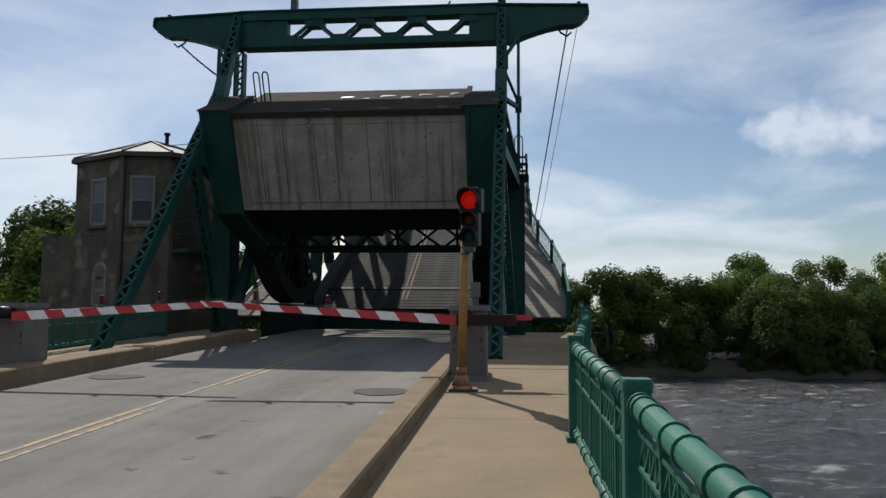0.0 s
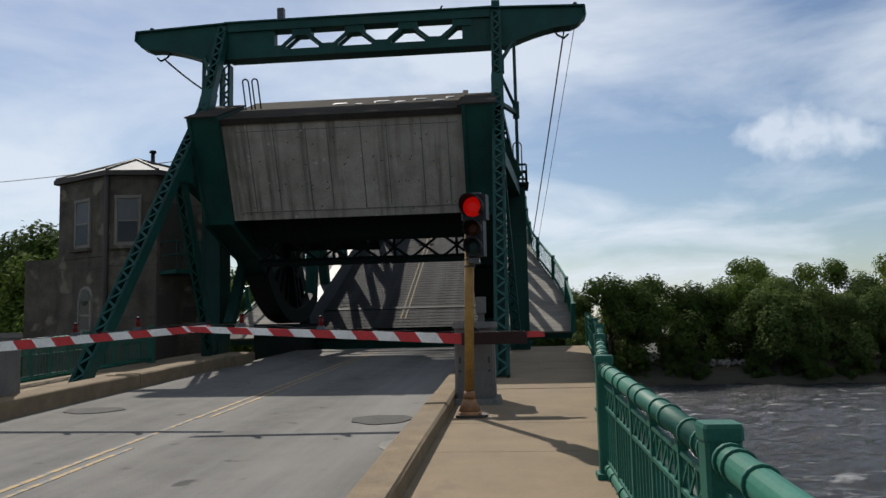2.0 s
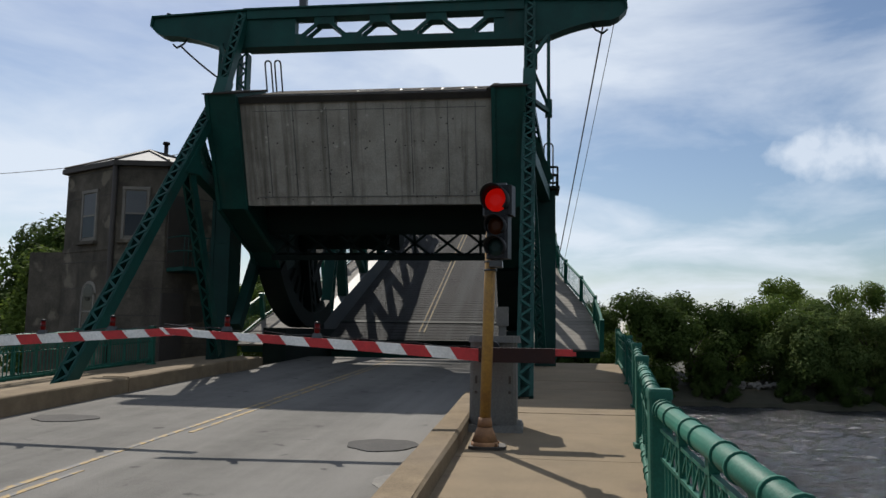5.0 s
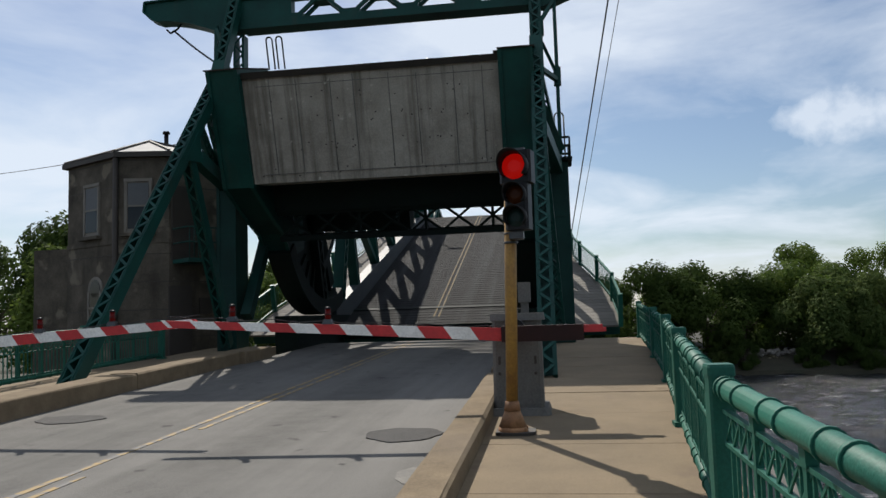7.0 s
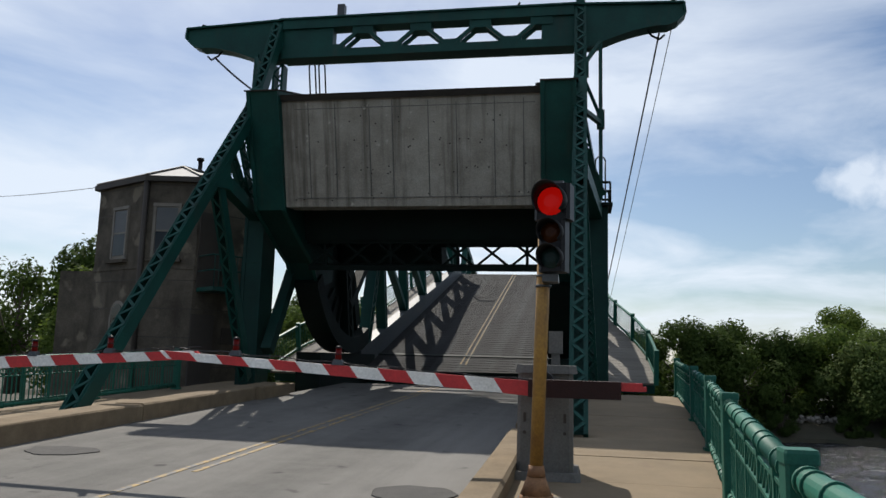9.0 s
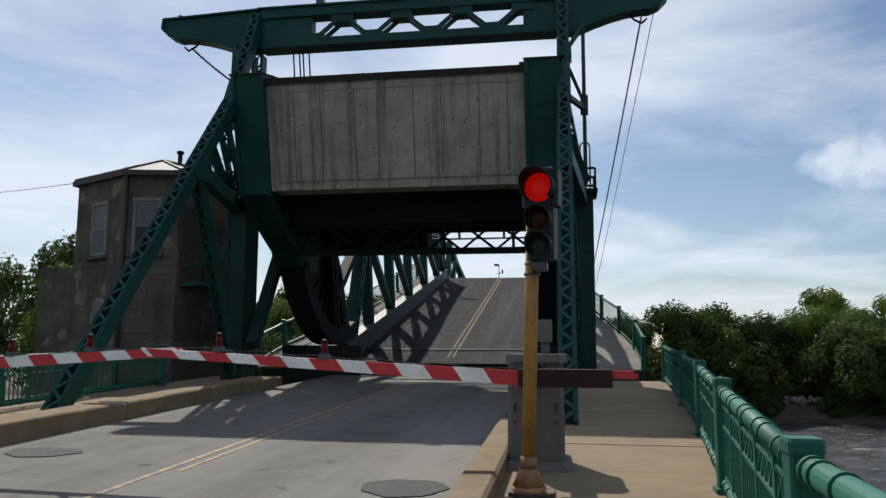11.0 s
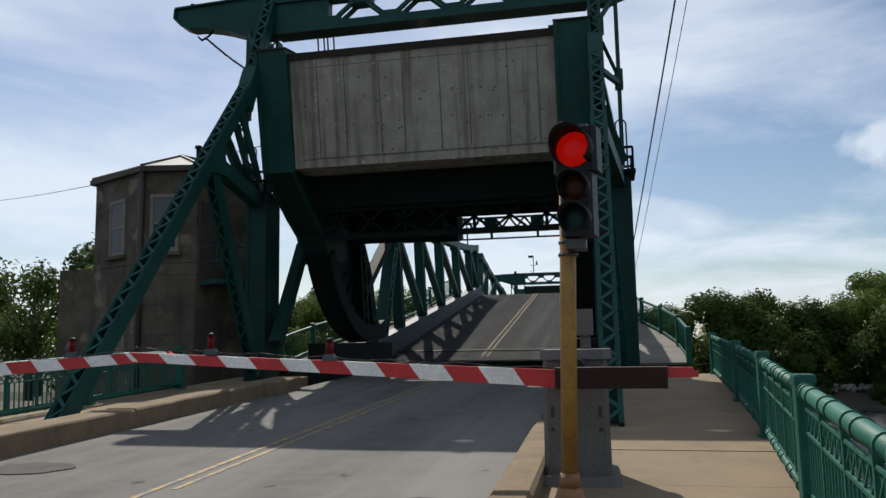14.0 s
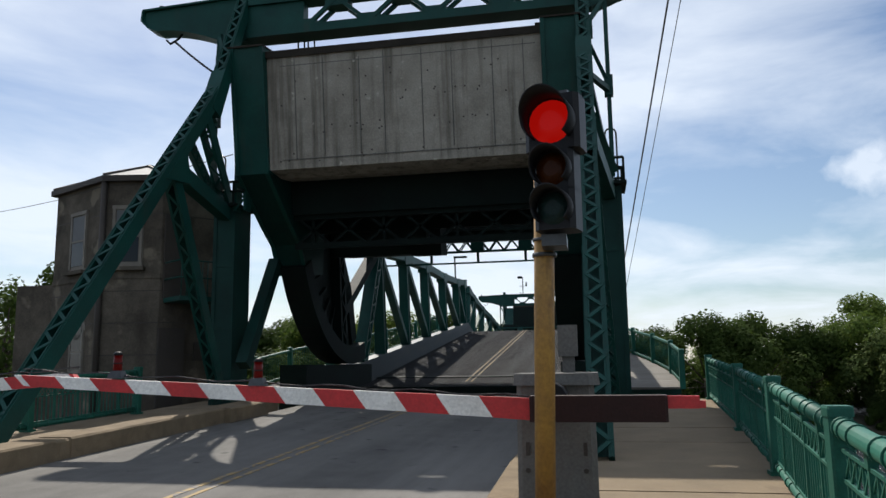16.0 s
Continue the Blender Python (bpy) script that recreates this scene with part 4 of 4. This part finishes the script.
# ---- barrier gates ----
def barrier(at, mirror, group):
    """A concrete pedestal with its machine head and a striped arm that reaches over the road."""
    s = -1 if mirror else 1
    ped = thing("gate_pedestal", at, "weathered grey concrete gate pedestal with rounded top", "pedestal", group)
    part("body", block(BM(), (0, 0.35, 0.58), (0.62, 0.72, 1.16), None, 0.97, 0.04), BOXCONC, ped)
    part("plinth", block(BM(), (0, 0.35, 0.03), (0.8, 0.95, 0.1), None, 0.9, 0.05), BOXCONC, ped)
    part("top_slab", block(BM(), (0.01 * s, 0.35, 1.19), (0.68, 0.80, 0.09), None, 0.96, 0.08), BOXCONC, ped)
    if not mirror:
        part("relay_cabinet", block(block(BM(), (0.1, 0.45, 1.5), (0.16, 0.16, 0.26)), (0.1, 0.45, 1.3), (0.1, 0.1, 0.16)), BOXCONC, ped, "small grey relay cabinet")
    bm = BM()
    for x in (-0.22, 0.22):
        rod(bm, (x, -0.02, 0.5), (x, -0.035, 0.5), 0.02, 8)
        block(bm, (x, -0.013, 0.66), (0.03, 0.01, 0.1))
    tagged(part("bolt_row", bm, TRIM, ped), kind="stuff")
    arm = thing("boom_barrier", Matrix.Translation(at) @ pose(0, -0.55, 1.06), "red and white striped gate arm with red lamps, lowered", "barrier", group)
    part("counter_beam", block(BM(), (0.325 * s, -0.02, -0.06), (0.94, 0.16, 0.18), None, 1.0, 0.02), RUSTBEAM, arm, "dark red counterweight beam")
    part("tail_tip", block(block(BM(), (0.90 * s, 0.0, -0.02), (0.22, 0.06, 0.085)), (1.02 * s, 0.0, -0.035), (0.06, 0.04, 0.05)), RED, arm)
    part("hub", rod(BM(), (0, 0.1, 0), (0, 0.6, 0), 0.11, 14), BLACK, arm)
    x, L, n = (-0.145, 4.17, 13.2) if not mirror else (-0.42, 3.82, 12.1)
    rise, low = 0.24, -0.065
    for i in range(math.ceil(n)):
        f0, f1 = i / n, min(1.0, (i + 1) / n)
        hh = 0.076 - 0.032 * f0
        z0, z1 = low + rise * f0, low + rise * f1
        xa, xb = x - L * f0, x - L * f1
        sk = -0.10 * s
        bm = BM()
        plate(bm, [(s * (xa + (0 if i == 0 else sk / 2)), z0 + hh), (s * (xb + sk / 2), z1 + hh), (s * (xb - sk / 2), z1 - hh), (s * (xa - (0 if i == 0 else sk / 2)), z0 - hh)], -0.03, 0.03)
        part("stripe", bm, RED if i % 2 == 0 else WHITE, arm)
    lamps = (0.50, 0.79) if not mirror else (0.42, 0.69)
    for f in lamps[:2]:
        z = low + rise * f + 0.06
        xx = s * (x - L * f)
        lamp = part("lamp_base", block(BM(), (xx, 0, z + 0.03), (0.13, 0.09, 0.06), None, 0.7), STEEL, arm)
        part("lamp", rod(BM(), (xx, 0, z + 0.06), (xx, 0, z + 0.18), 0.036, 12, 0.033), RED_LAMP, lamp, "red warning lamp")
        part("lamp_cap", rod(BM(), (xx, 0, z + 0.18), (xx, 0, z + 0.21), 0.046, 12, 0.02), BLACK, lamp)
        part("lamp_ring", rod(BM(), (xx, 0, z + 0.112), (xx, 0, z + 0.122), 0.041, 12), BLACK, lamp)
    bm = BM()
    chain(bm, [(s * (x - L * f), 0.02, low + rise * f + 0.085 + 0.012 * math.sin(f * 40)) for f in [i / 24 for i in range(25)]], 0.008, 4)
    tagged(part("lamp_cable", bm, WIRE, arm), kind="stuff")
    return ped


barrier((-1.065, 13.4, up(13.4)), False, "near barrier gate")
barrier((-9.36, 13.75, up(13.75)), True, "opposite barrier gate")


# ---- traffic signal ----
def traffic_signal(at):
    sig = thing("traffic_signal", at, "red-lit traffic signal on a rusty yellow pole", "traffic light")
    part("pole", rod(BM(), (0, 0, 0.3), (0.08, -0.1, 2.95), 0.064, 16), POLEPAINT, sig, "rusty yellow steel pole")
    bm = rod(BM(), (0, 0, 0.0), (0, 0, 0.07), 0.17, 8, 0.15)
    rod(bm, (0, 0, 0.07), (0, 0, 0.24), 0.15, 8, 0.085)
    rod(bm, (0, 0, 0.24), (0, 0, 0.34), 0.09, 12, 0.075)
    part("foot", bm, POLEFOOT, sig, "rusty cast iron pole foot")
    part("foot_plate", block(BM(), (0.03, 0.02, 0.012), (0.42, 0.40, 0.03), None, 1.0, 0.06), TRIM, sig, "dark base plate")
    for i in range(4):
        a = math.radians(45 + 90 * i)
        part("anchor_bolt", rod(BM(), (0.03 + 0.16 * math.cos(a), 0.02 + 0.16 * math.sin(a), 0.02), (0.03 + 0.16 * math.cos(a), 0.02 + 0.16 * math.sin(a), 0.06), 0.016, 6), POLEFOOT, sig)
    head = Matrix.Translation((0.142, -0.40, 0)) @ pose(0, 0, 0, 0, 0, -13)
    part("clamp", block(rod(rod(BM(), (0.055, -0.065, 2.02), (0.055, -0.065, 2.045), 0.078, 16), (0.06, -0.07, 2.12), (0.06, -0.07, 2.14), 0.078, 16), (0.13, -0.2, 2.09), (0.15, 0.24, 0.07)), STEEL, sig, "galvanised clamp")
    for z, mat, nm, r in ((2.80, RED_ON, "red_lens", 0.135), (2.505, AMBER, "amber_lens", 0.10), (2.265, GREENLENS, "green_lens", 0.10)):
        hs = 0.34 if r > 0.12 else 0.25
        unit = part("housing", block(BM(), (0, 0.1, z), (hs, 0.22, hs), head, 1.0, 0.03), BLACK, sig)
        bm = BM()
        k = 20
        rings = [[bm.verts.new(head @ Vector((r * math.cos(i * math.tau / k) * f, -0.012 - b, z + r * math.sin(i * math.tau / k) * f))) for i in range(k)] for f, b in ((1, 0), (0.8, 0.018), (0.45, 0.03))]
        for a, b in zip(rings, rings[1:]):
            for i in range(k):
                bm.faces.new((a[i], a[(i + 1) % k], b[(i + 1) % k], b[i])).smooth = True
        bm.faces.new(rings[-1])
        bmesh.ops.recalc_face_normals(bm, faces=bm.faces[:])
        part(nm, bm, mat, unit)
        bm = BM()
        rows = []
        for i in range(25):
            a = math.radians(-45 + 270 * i / 24)
            dep = 0.27 * (0.55 + 0.45 * math.sin(max(0, min(math.pi, a)))) if r > 0.12 else 0.19 * (0.55 + 0.45 * math.sin(max(0, min(math.pi, a))))
            q = []
            for rr, yy in ((r + 0.008, 0.0), (r + 0.008, -dep), (r + 0.018, -dep), (r + 0.018, 0.0)):
                q.append(bm.verts.new(head @ Vector((rr * math.cos(a), yy, z + rr * math.sin(a)))))
            rows.append(q)
        for a, b in zip(rows, rows[1:]):
            for i in range(3):
                bm.faces.new((a[i], a[i + 1], b[i + 1], b[i])).smooth = True
        bm.faces.new(rows[0]), bm.faces.new(rows[-1][::-1])
        bmesh.ops.recalc_face_normals(bm, faces=bm.faces[:])
        part("visor", bm, BLACK, unit)
    part("hood_bracket", block(BM(), (0.0, 0.05, 2.985), (0.2, 0.05, 0.03), head), STEEL, sig)
    return sig


traffic_signal((-1.085, 12.2, up(12.2)))

# ---- road markings, manholes, patches ----
for x0, x1, ya, yb in ((-5.44, -5.36, -14, 29.5), (-5.23, -5.16, -14, 10.9), (-5.23, -5.16, 13.4, 29.5)):
    slab("road_line", x0, x1, ya, yb, -0.144, -0.134, YELLOW, "worn yellow road line", cat="road marking")


def disc(name, x, y, rx, ry, mat, lab, cat, h=0.012):
    bm = BM()
    k = 64
    rng = random.Random(int(x * 100) + int(y * 10))
    vs = []
    for i in range(k):
        a = i * math.tau / k
        j = 1 + 0.05 * math.sin(3 * a) + 0.04 * math.sin(7 * a + 1) + rng.uniform(-0.025, 0.025)
        px, py = x + rx * j * math.cos(a), y + ry * j * math.sin(a)
        vs.append((px, py))
    lo = [bm.verts.new((a, b, up(b, -0.15))) for a, b in vs]
    hi = [bm.verts.new((a, b, up(b, -0.14 + h))) for a, b in vs]
    for i in range(k):
        bm.faces.new((lo[i], lo[(i + 1) % k], hi[(i + 1) % k], hi[i]))
    bm.faces.new(hi)
    return tagged(part(name, bm, mat, None), lab, cat, "", "structure")


disc("road_patch", -2.42, 12.9, 0.45, 0.42, PATCH, "round dark asphalt patch round a manhole", "road patch")
disc("road_patch", -7.63, 14.3, 0.5, 0.36, PATCH, "round dark asphalt patch", "road patch")
disc("manhole", -2.42, 12.88, 0.29, 0.29, IRON, "round cast iron manhole cover in a patch", "manhole", 0.010)
disc("manhole", -7.63, 14.3, 0.28, 0.28, IRON, "round cast iron manhole cover in a patch", "manhole", 0.010)
disc("road_patch", -1.95, 10.95, 0.16, 0.3, PALE, "pale worn patch in the asphalt", "road patch", 0.006)


# ---- operator house ----
def window(parent, m, w, h, arch=False):
    """A sash window in the x-z plane of m, with sill, frame, blind and panes."""
    frame = block(BM(), (0, 0.02, h / 2), (w + 0.24, 0.10, h + 0.24), m)
    if arch:
        rod(frame, m @ Vector((0, -0.03, h + 0.1)), m @ Vector((0, 0.07, h + 0.1)), (w + 0.24) / 2, 20)
    win = part("window", frame, FRAME, parent)
    part("sill", block(BM(), (0, -0.07, -0.16), (w + 0.4, 0.22, 0.1), m), HOUSE, win)
    if arch:
        part("fan_pane", rod(BM(), m @ Vector((0, -0.045, h + 0.12)), m @ Vector((0, 0.0, h + 0.12)), w / 2, 20), GLASS, win)
    part("upper_pane", block(BM(), (0, -0.035, h * 0.75), (w, 0.02, h * 0.48), m), GLASS if arch else BLIND, win, "dark glass" if arch else "pale blind behind glass")
    part("lower_pane", block(BM(), (0, -0.035, h * 0.25), (w, 0.02, h * 0.46), m), GLASS, win)
    part("meeting_rail", block(BM(), (0, -0.045, h * 0.5), (w, 0.03, 0.05), m), FRAME, win)
    for e in (-1, 1):
        part("jamb", block(BM(), (e * (w / 2 + 0.06), -0.03, h / 2), (0.08, 0.06, h + 0.1), m), FRAME, win)
    if not arch:
        part("head", block(BM(), (0, -0.03, h + 0.07), (w + 0.24, 0.08, 0.1), m), FRAME, win)


def operator_house():
    z0 = up(26.8) - 1.2
    house = thing("operator_house", (-13.2, 25.9, z0), "weathered stone bridge operator house with faceted bay", "house")
    # plan: faceted bay towards the road, body behind
    plan = [(-2.9, 0.75), (-0.45, -0.5), (1.1, -0.2), (2.1, 1.2), (0.7, 4.4), (-2.2, 4.6)]
    H = 6.75 - z0

    def solid(pl, a, b, grow=1.0, c=(-0.3, 1.9)):
        bm = BM()
        lo = [bm.verts.new((c[0] + (x - c[0]) * grow, c[1] + (y - c[1]) * grow, a)) for x, y in pl]
        hi = [bm.verts.new((c[0] + (x - c[0]) * grow, c[1] + (y - c[1]) * grow, b)) for x, y in pl]
        k = len(pl)
        for i in range(k):
            bm.faces.new((lo[i], lo[(i + 1) % k], hi[(i + 1) % k], hi[i]))
        bm.faces.new(lo[::-1]), bm.faces.new(hi)
        return bm
    part("wall", solid(plan, 0, H), HOUSE, house, "weathered tan stone wall")
    part("belt_course", solid(plan, 4.1 - z0, 4.22 - z0, 1.012), HOUSE, house)
    for z in (0.9, 1.75, 2.6, 3.45, 5.55, 6.35):
        part("stone_course", solid(plan, z - z0 + 0.3, z - z0 + 0.325, 1.004), TRIM, house)
    part("eaves_board", solid(plan, H, H + 0.16, 1.07), TRIM, house, "dark eaves board")
    # low roof of seamed metal
    bm = BM()
    c = (-0.3, 1.9)
    ring = [bm.verts.new((c[0] + (x - c[0]) * 1.05, c[1] + (y - c[1]) * 1.05, H + 0.165)) for x, y in plan]
    apex = bm.verts.new((-0.6, 1.7, H + 1.0))
    for i in range(6):
        bm.faces.new((ring[i], ring[(i + 1) % 6], apex))
    roof = part("roof", bm, ROOF, house, "pale seamed metal roof")
    bm = BM()
    for x, y in plan:
        beam(bm, (c[0] + (x - c[0]) * 1.05, c[1] + (y - c[1]) * 1.05, H + 0.2), (-0.6, 1.7, H + 1.03), 0.06, 0.06)
    part("roof_seam", bm, TRIM, roof)
    bm = rod(BM(), (-0.1, 1.9, H), (-0.1, 1.9, H + 1.28), 0.075, 10)
    rod(bm, (-0.1, 1.9, H + 1.28), (-0.1, 1.9, H + 1.36), 0.13, 10, 0.11)
    part("flue", bm, BLACK, roof, "black flue pipe with cap")
    # drainpipe at the bay's corner
    part("drainpipe", rod(BM(), (-0.45, -0.56, 0.2), (-0.45, -0.56, H + 0.05), 0.085, 8), TRIM, house, "dark drainpipe")

    def facet(i, f, z):
        a, b = Vector((*plan[i], 0)), Vector((*plan[i + 1], 0))
        p = a.lerp(b, f)
        return pose(p.x, p.y, z, 0, 0, math.degrees(math.atan2(b.y - a.y, b.x - a.x)))
    window(house, facet(0, 0.52, 4.52 - z0), 0.66, 1.45)
    window(house, facet(1, 0.42, 4.52 - z0), 0.62, 1.45)
    window(house, facet(0, 0.6, 1.7 - z0), 0.55, 0.95, True)
    # doors, balcony, small vent on the road side
    part("upper_door", block(BM(), (0, -0.02, 1.05), (0.72, 0.14, 2.3), facet(2, 0.25, 3.65 - z0)), TRIM, house, "dark recessed upper door")
    part("lower_door", block(BM(), (0, -0.02, 1.0), (0.72, 0.14, 2.1), facet(2, 0.2, 0.72 - z0)), TRIM, house, "dark lower door")
    part("vent", block(BM(), (0, -0.02, 0.2), (0.42, 0.1, 0.5), facet(2, 0.7, 1.95 - z0)), TRIM, house)
    m = facet(2, 0.52, 3.5 - z0)
    balc = part("balcony", block(BM(), (0.05, -0.55, 0), (1.7, 1.0, 0.12), m), GREEN, house, "green steel balcony")
    for k in range(12):
        x = -0.75 + k * 0.145
        part("baluster", rod(BM(), m @ Vector((x, -1.0, 0.05)), m @ Vector((x, -1.0, 1.0)), 0.014, 5), GREEN, balc)
    for z in (0.55, 1.0):
        part("hand_rail", rod(BM(), m @ Vector((-0.8, -1.0, z)), m @ Vector((0.9, -1.0, z)), 0.022, 6), GREEN, balc)
        for x in (-0.8, 0.9):
            part("hand_rail", rod(BM(), m @ Vector((x, -1.0, z)), m @ Vector((x, 0, z)), 0.022, 6), GREEN, balc)
    # low wing and window air unit
    part("wing", block(BM(), (-3.2, 2.6, (4.15 - z0) / 2), (2.0, 3.4, 4.15 - z0)), HOUSE, house, "low stone side wing")
    part("air_unit", block(block(BM(), (-2.95, 1.6, 5.0 - z0), (0.42, 0.6, 0.5), None, 1.0, 0.03), (-2.95, 1.32, 4.6 - z0), (0.08, 0.05, 0.7)), STEEL, house, "grey window air conditioner")
    return house


operator_house()


# ---- overhead cables ----
def cable(name, a, b, sag, r, lab):
    a, b = Vector(a), Vector(b)
    bm = BM()
    pts = [a.lerp(b, i / 24) - Vector((0, 0, sag * 4 * (i / 24) * (1 - i / 24))) for i in range(25)]
    rings = [[bm.verts.new(p + Vector((r * math.cos(k * math.tau / 5), 0.5 * r * math.sin(k * math.tau / 5), r * math.sin(k * math.tau / 5)))) for k in range(5)] for p in pts]
    for c, e in zip(rings, rings[1:]):
        for k in range(5):
            bm.faces.new((c[k], c[(k + 1) % 5], e[(k + 1) % 5], e[k]))
    bm.faces.new(rings[0][::-1]), bm.faces.new(rings[-1])
    bmesh.ops.recalc_face_normals(bm, faces=bm.faces[:])
    return tagged(part(name, bm, WIRE, None), lab, "cable", "", "")


cable("overhead_cable", (1.42, 25.4, 10.75), (-0.05, 62, 1.9), 0.2, 0.026, "black overhead cable hanging from the portal bracket")
cable("overhead_cable", (1.76, 25.4, 10.9), (0.3, 62, 1.9), 0.2, 0.012, "thin black overhead cable")
cable("overhead_cable", (-44, 52, 12.3), (-9.9, 25.3, 7.25), 0.25, 0.02, "black service cable to the tower")
cable("overhead_cable", (-11.75, 25.4, 10.6), (-10.15, 25.2, 9.3), 0.05, 0.03, "slack black cable below the bracket")


# ---- trees and banks ----
def tree_mesh(seed, h, w, leaves, mat, size):
    """A trunk with limbs and a crown of many leaf clumps, uneven and with gaps."""
    rng = random.Random(seed)
    trunk = BM()
    rod(trunk, (0, 0, -0.5), (0.1, 0, h * 0.35), 0.32, 8, 0.22)
    lobes = []
    for k in range(22):
        a, r = rng.uniform(0, math.tau), w * 0.5 * math.sqrt(rng.random()) * 0.9
        z = h * rng.uniform(0.10, 0.88)
        shrink = 1.0 - 0.55 * max(0, z / h - 0.45)
        lobes.append((Vector((r * math.cos(a) * shrink, r * math.sin(a) * shrink, z)), w * rng.uniform(0.12, 0.2)))
        rod(trunk, (0.1, 0, h * rng.uniform(0.2, 0.36)), lobes[-1][0], 0.10, 5, 0.03)
    verts, faces = [], []
    for k in range(leaves):
        c, r = lobes[rng.randrange(len(lobes))]
        d = Vector((rng.gauss(0, 1), rng.gauss(0, 1), rng.gauss(0, 1))).normalized()
        p = c + d * r * (rng.random() ** 0.4) * (1.0 if rng.random() > 0.08 else 1.12)
        p.z = max(p.z, 0.3)
        s = size * rng.uniform(0.6, 1.4)
        n = (d + Vector((rng.gauss(0, 0.45), rng.gauss(0, 0.45), 0.35 + rng.gauss(0, 0.45)))).normalized()
        u = n.cross(Vector((rng.gauss(0, 1), rng.gauss(0, 1), rng.gauss(0, 1)))).normalized()
        v = n.cross(u)
        i = len(verts)
        verts += [p - u * s * 0.5, p + v * s * 0.28, p + u * s * 0.5, p - v * s * 0.28]
        faces.append((i, i + 1, i + 2, i + 3))
    me = bpy.data.meshes.new("crown")
    me.from_pydata(verts, [], faces)
    me.materials.append(mat)
    return trunk, me


def build_tree(seed, h, w, leaves, mat, size, at, lab, group):
    trunk, me = tree_mesh(seed, h, w, leaves, mat, size)
    t = thing("tree", at, lab, "tree", group)
    part("trunk", trunk, BARK, t)
    crown = new("crown", me)
    crown.parent = t
    return t


def forest():
    rng = random.Random(11)
    kinds = [build_tree(21, 9.5, 10.5, 21000, LEAF_DARK, 0.36, pose(10, 89, -3.4), "dark green broad leafy tree on the far bank", "trees on the far bank"),
             build_tree(22, 10.5, 11, 21000, LEAF, 0.35, pose(26.5, 92, -3.2), "green leafy tree on the far bank", "trees on the far bank"),
             build_tree(27, 12, 10.5, 16000, LEAF, 0.34, pose(30, 105, -2.6), "tall open green tree behind the far bank", "trees on the far bank"),
             build_tree(24, 9, 10, 20000, LEAF_PALE, 0.32, pose(27.5, 89, -3.4), "pale green willow on the far bank", "trees on the far bank"),
             build_tree(25, 9.5, 8, 3600, LEAF_DARK, 0.32, pose(-41.5, 55, -1.2), "thin open tree beside the operator house", "trees by the house")]
    spots = [(6.5, 95, 0, 0.85), (19, 90, 0, 1.0), (23.5, 93, 0, 0.9), (38, 90, 3, 0.95), (44, 92, 3, 0.85), (48, 92, 0, 0.9), (54, 95, 1, 0.95), (61, 94, 0, 1.0), (69, 97, 1, 1.0),
             (44, 106, 2, 1.0), (52, 108, 2, 1.05), (60, 110, 2, 1.1), (72, 112, 2, 1.1), (25, 100, 1, 0.8), (15, 99, 1, 0.75), (9, 104, 0, 0.9), (80, 100, 1, 1.05), (90, 103, 0, 1.05),
             (38, 99, 0, 0.95), (47, 99, 0, 0.95), (57, 101, 0, 1.0), (66, 103, 0, 1.05), (3, 103, 1, 0.8), (100, 108, 0, 1.1), (30.5, 88.2, 3, 0.5), (38.5, 88.0, 3, 0.4), (45, 88.5, 1, 0.5), (52, 89, 0, 0.5), (59, 90, 1, 0.5)]
    for x, y, k, s in spots:
        copy_thing(kinds[k], pose(x - 3.0, y, -3.4 + 0.02 * (y - 88), 0, 0, rng.uniform(0, 360)) @ Matrix.Scale(s, 4))
    for x, y, k, s in [(-28.6, 48, 0, 0.98), (-26, 44, 1, 0.8), (-38, 50, 4, 1.0), (-53, 52, 1, 1.1), (-23, 52, 0, 0.7), (-20, 60, 1, 0.7), (-33, 58, 1, 1.0), (-56, 60, 0, 1.2), (-18, 96, 0, 0.9), (-12, 98, 1, 0.8), (-27, 98, 1, 1.0), (-38, 99, 0, 1.1), (-50, 100, 1, 1.1)]:
        copy_thing(kinds[k], pose(x, y, -1.2, 0, 0, rng.uniform(0, 360)) @ Matrix.Scale(s, 4))
    for i in range(34):
        x = 5 + i * 2.9 + rng.uniform(-1, 1)
        if 19.3 < x < 24.7:
            continue
        copy_thing(kinds[rng.choice((0, 0, 1, 3))], pose(x, 85.6 + rng.uniform(-0.4, 1.2), -5.2, 0, 0, rng.uniform(0, 360)) @ Matrix.Scale(rng.uniform(0.24, 0.40), 4))
    # pale rubble at a gap in the bank
    for i in range(40):
        bm = BM()
        bmesh.ops.create_icosphere(bm, subdivisions=1, radius=rng.uniform(0.12, 0.32))
        o = part("rock", bm, ROCK, None)
        o.matrix_basis = pose(21.9 + rng.uniform(-2.0, 2.4), 87.6 + rng.uniform(-0.8, 1.2), -3.6 + rng.uniform(-0.1, 0.5), rng.uniform(0, 90), rng.uniform(0, 90), 0)
        tagged(o, "pale broken rubble stone on the bank", "rock", "rubble on the far bank")


forest()
motions()
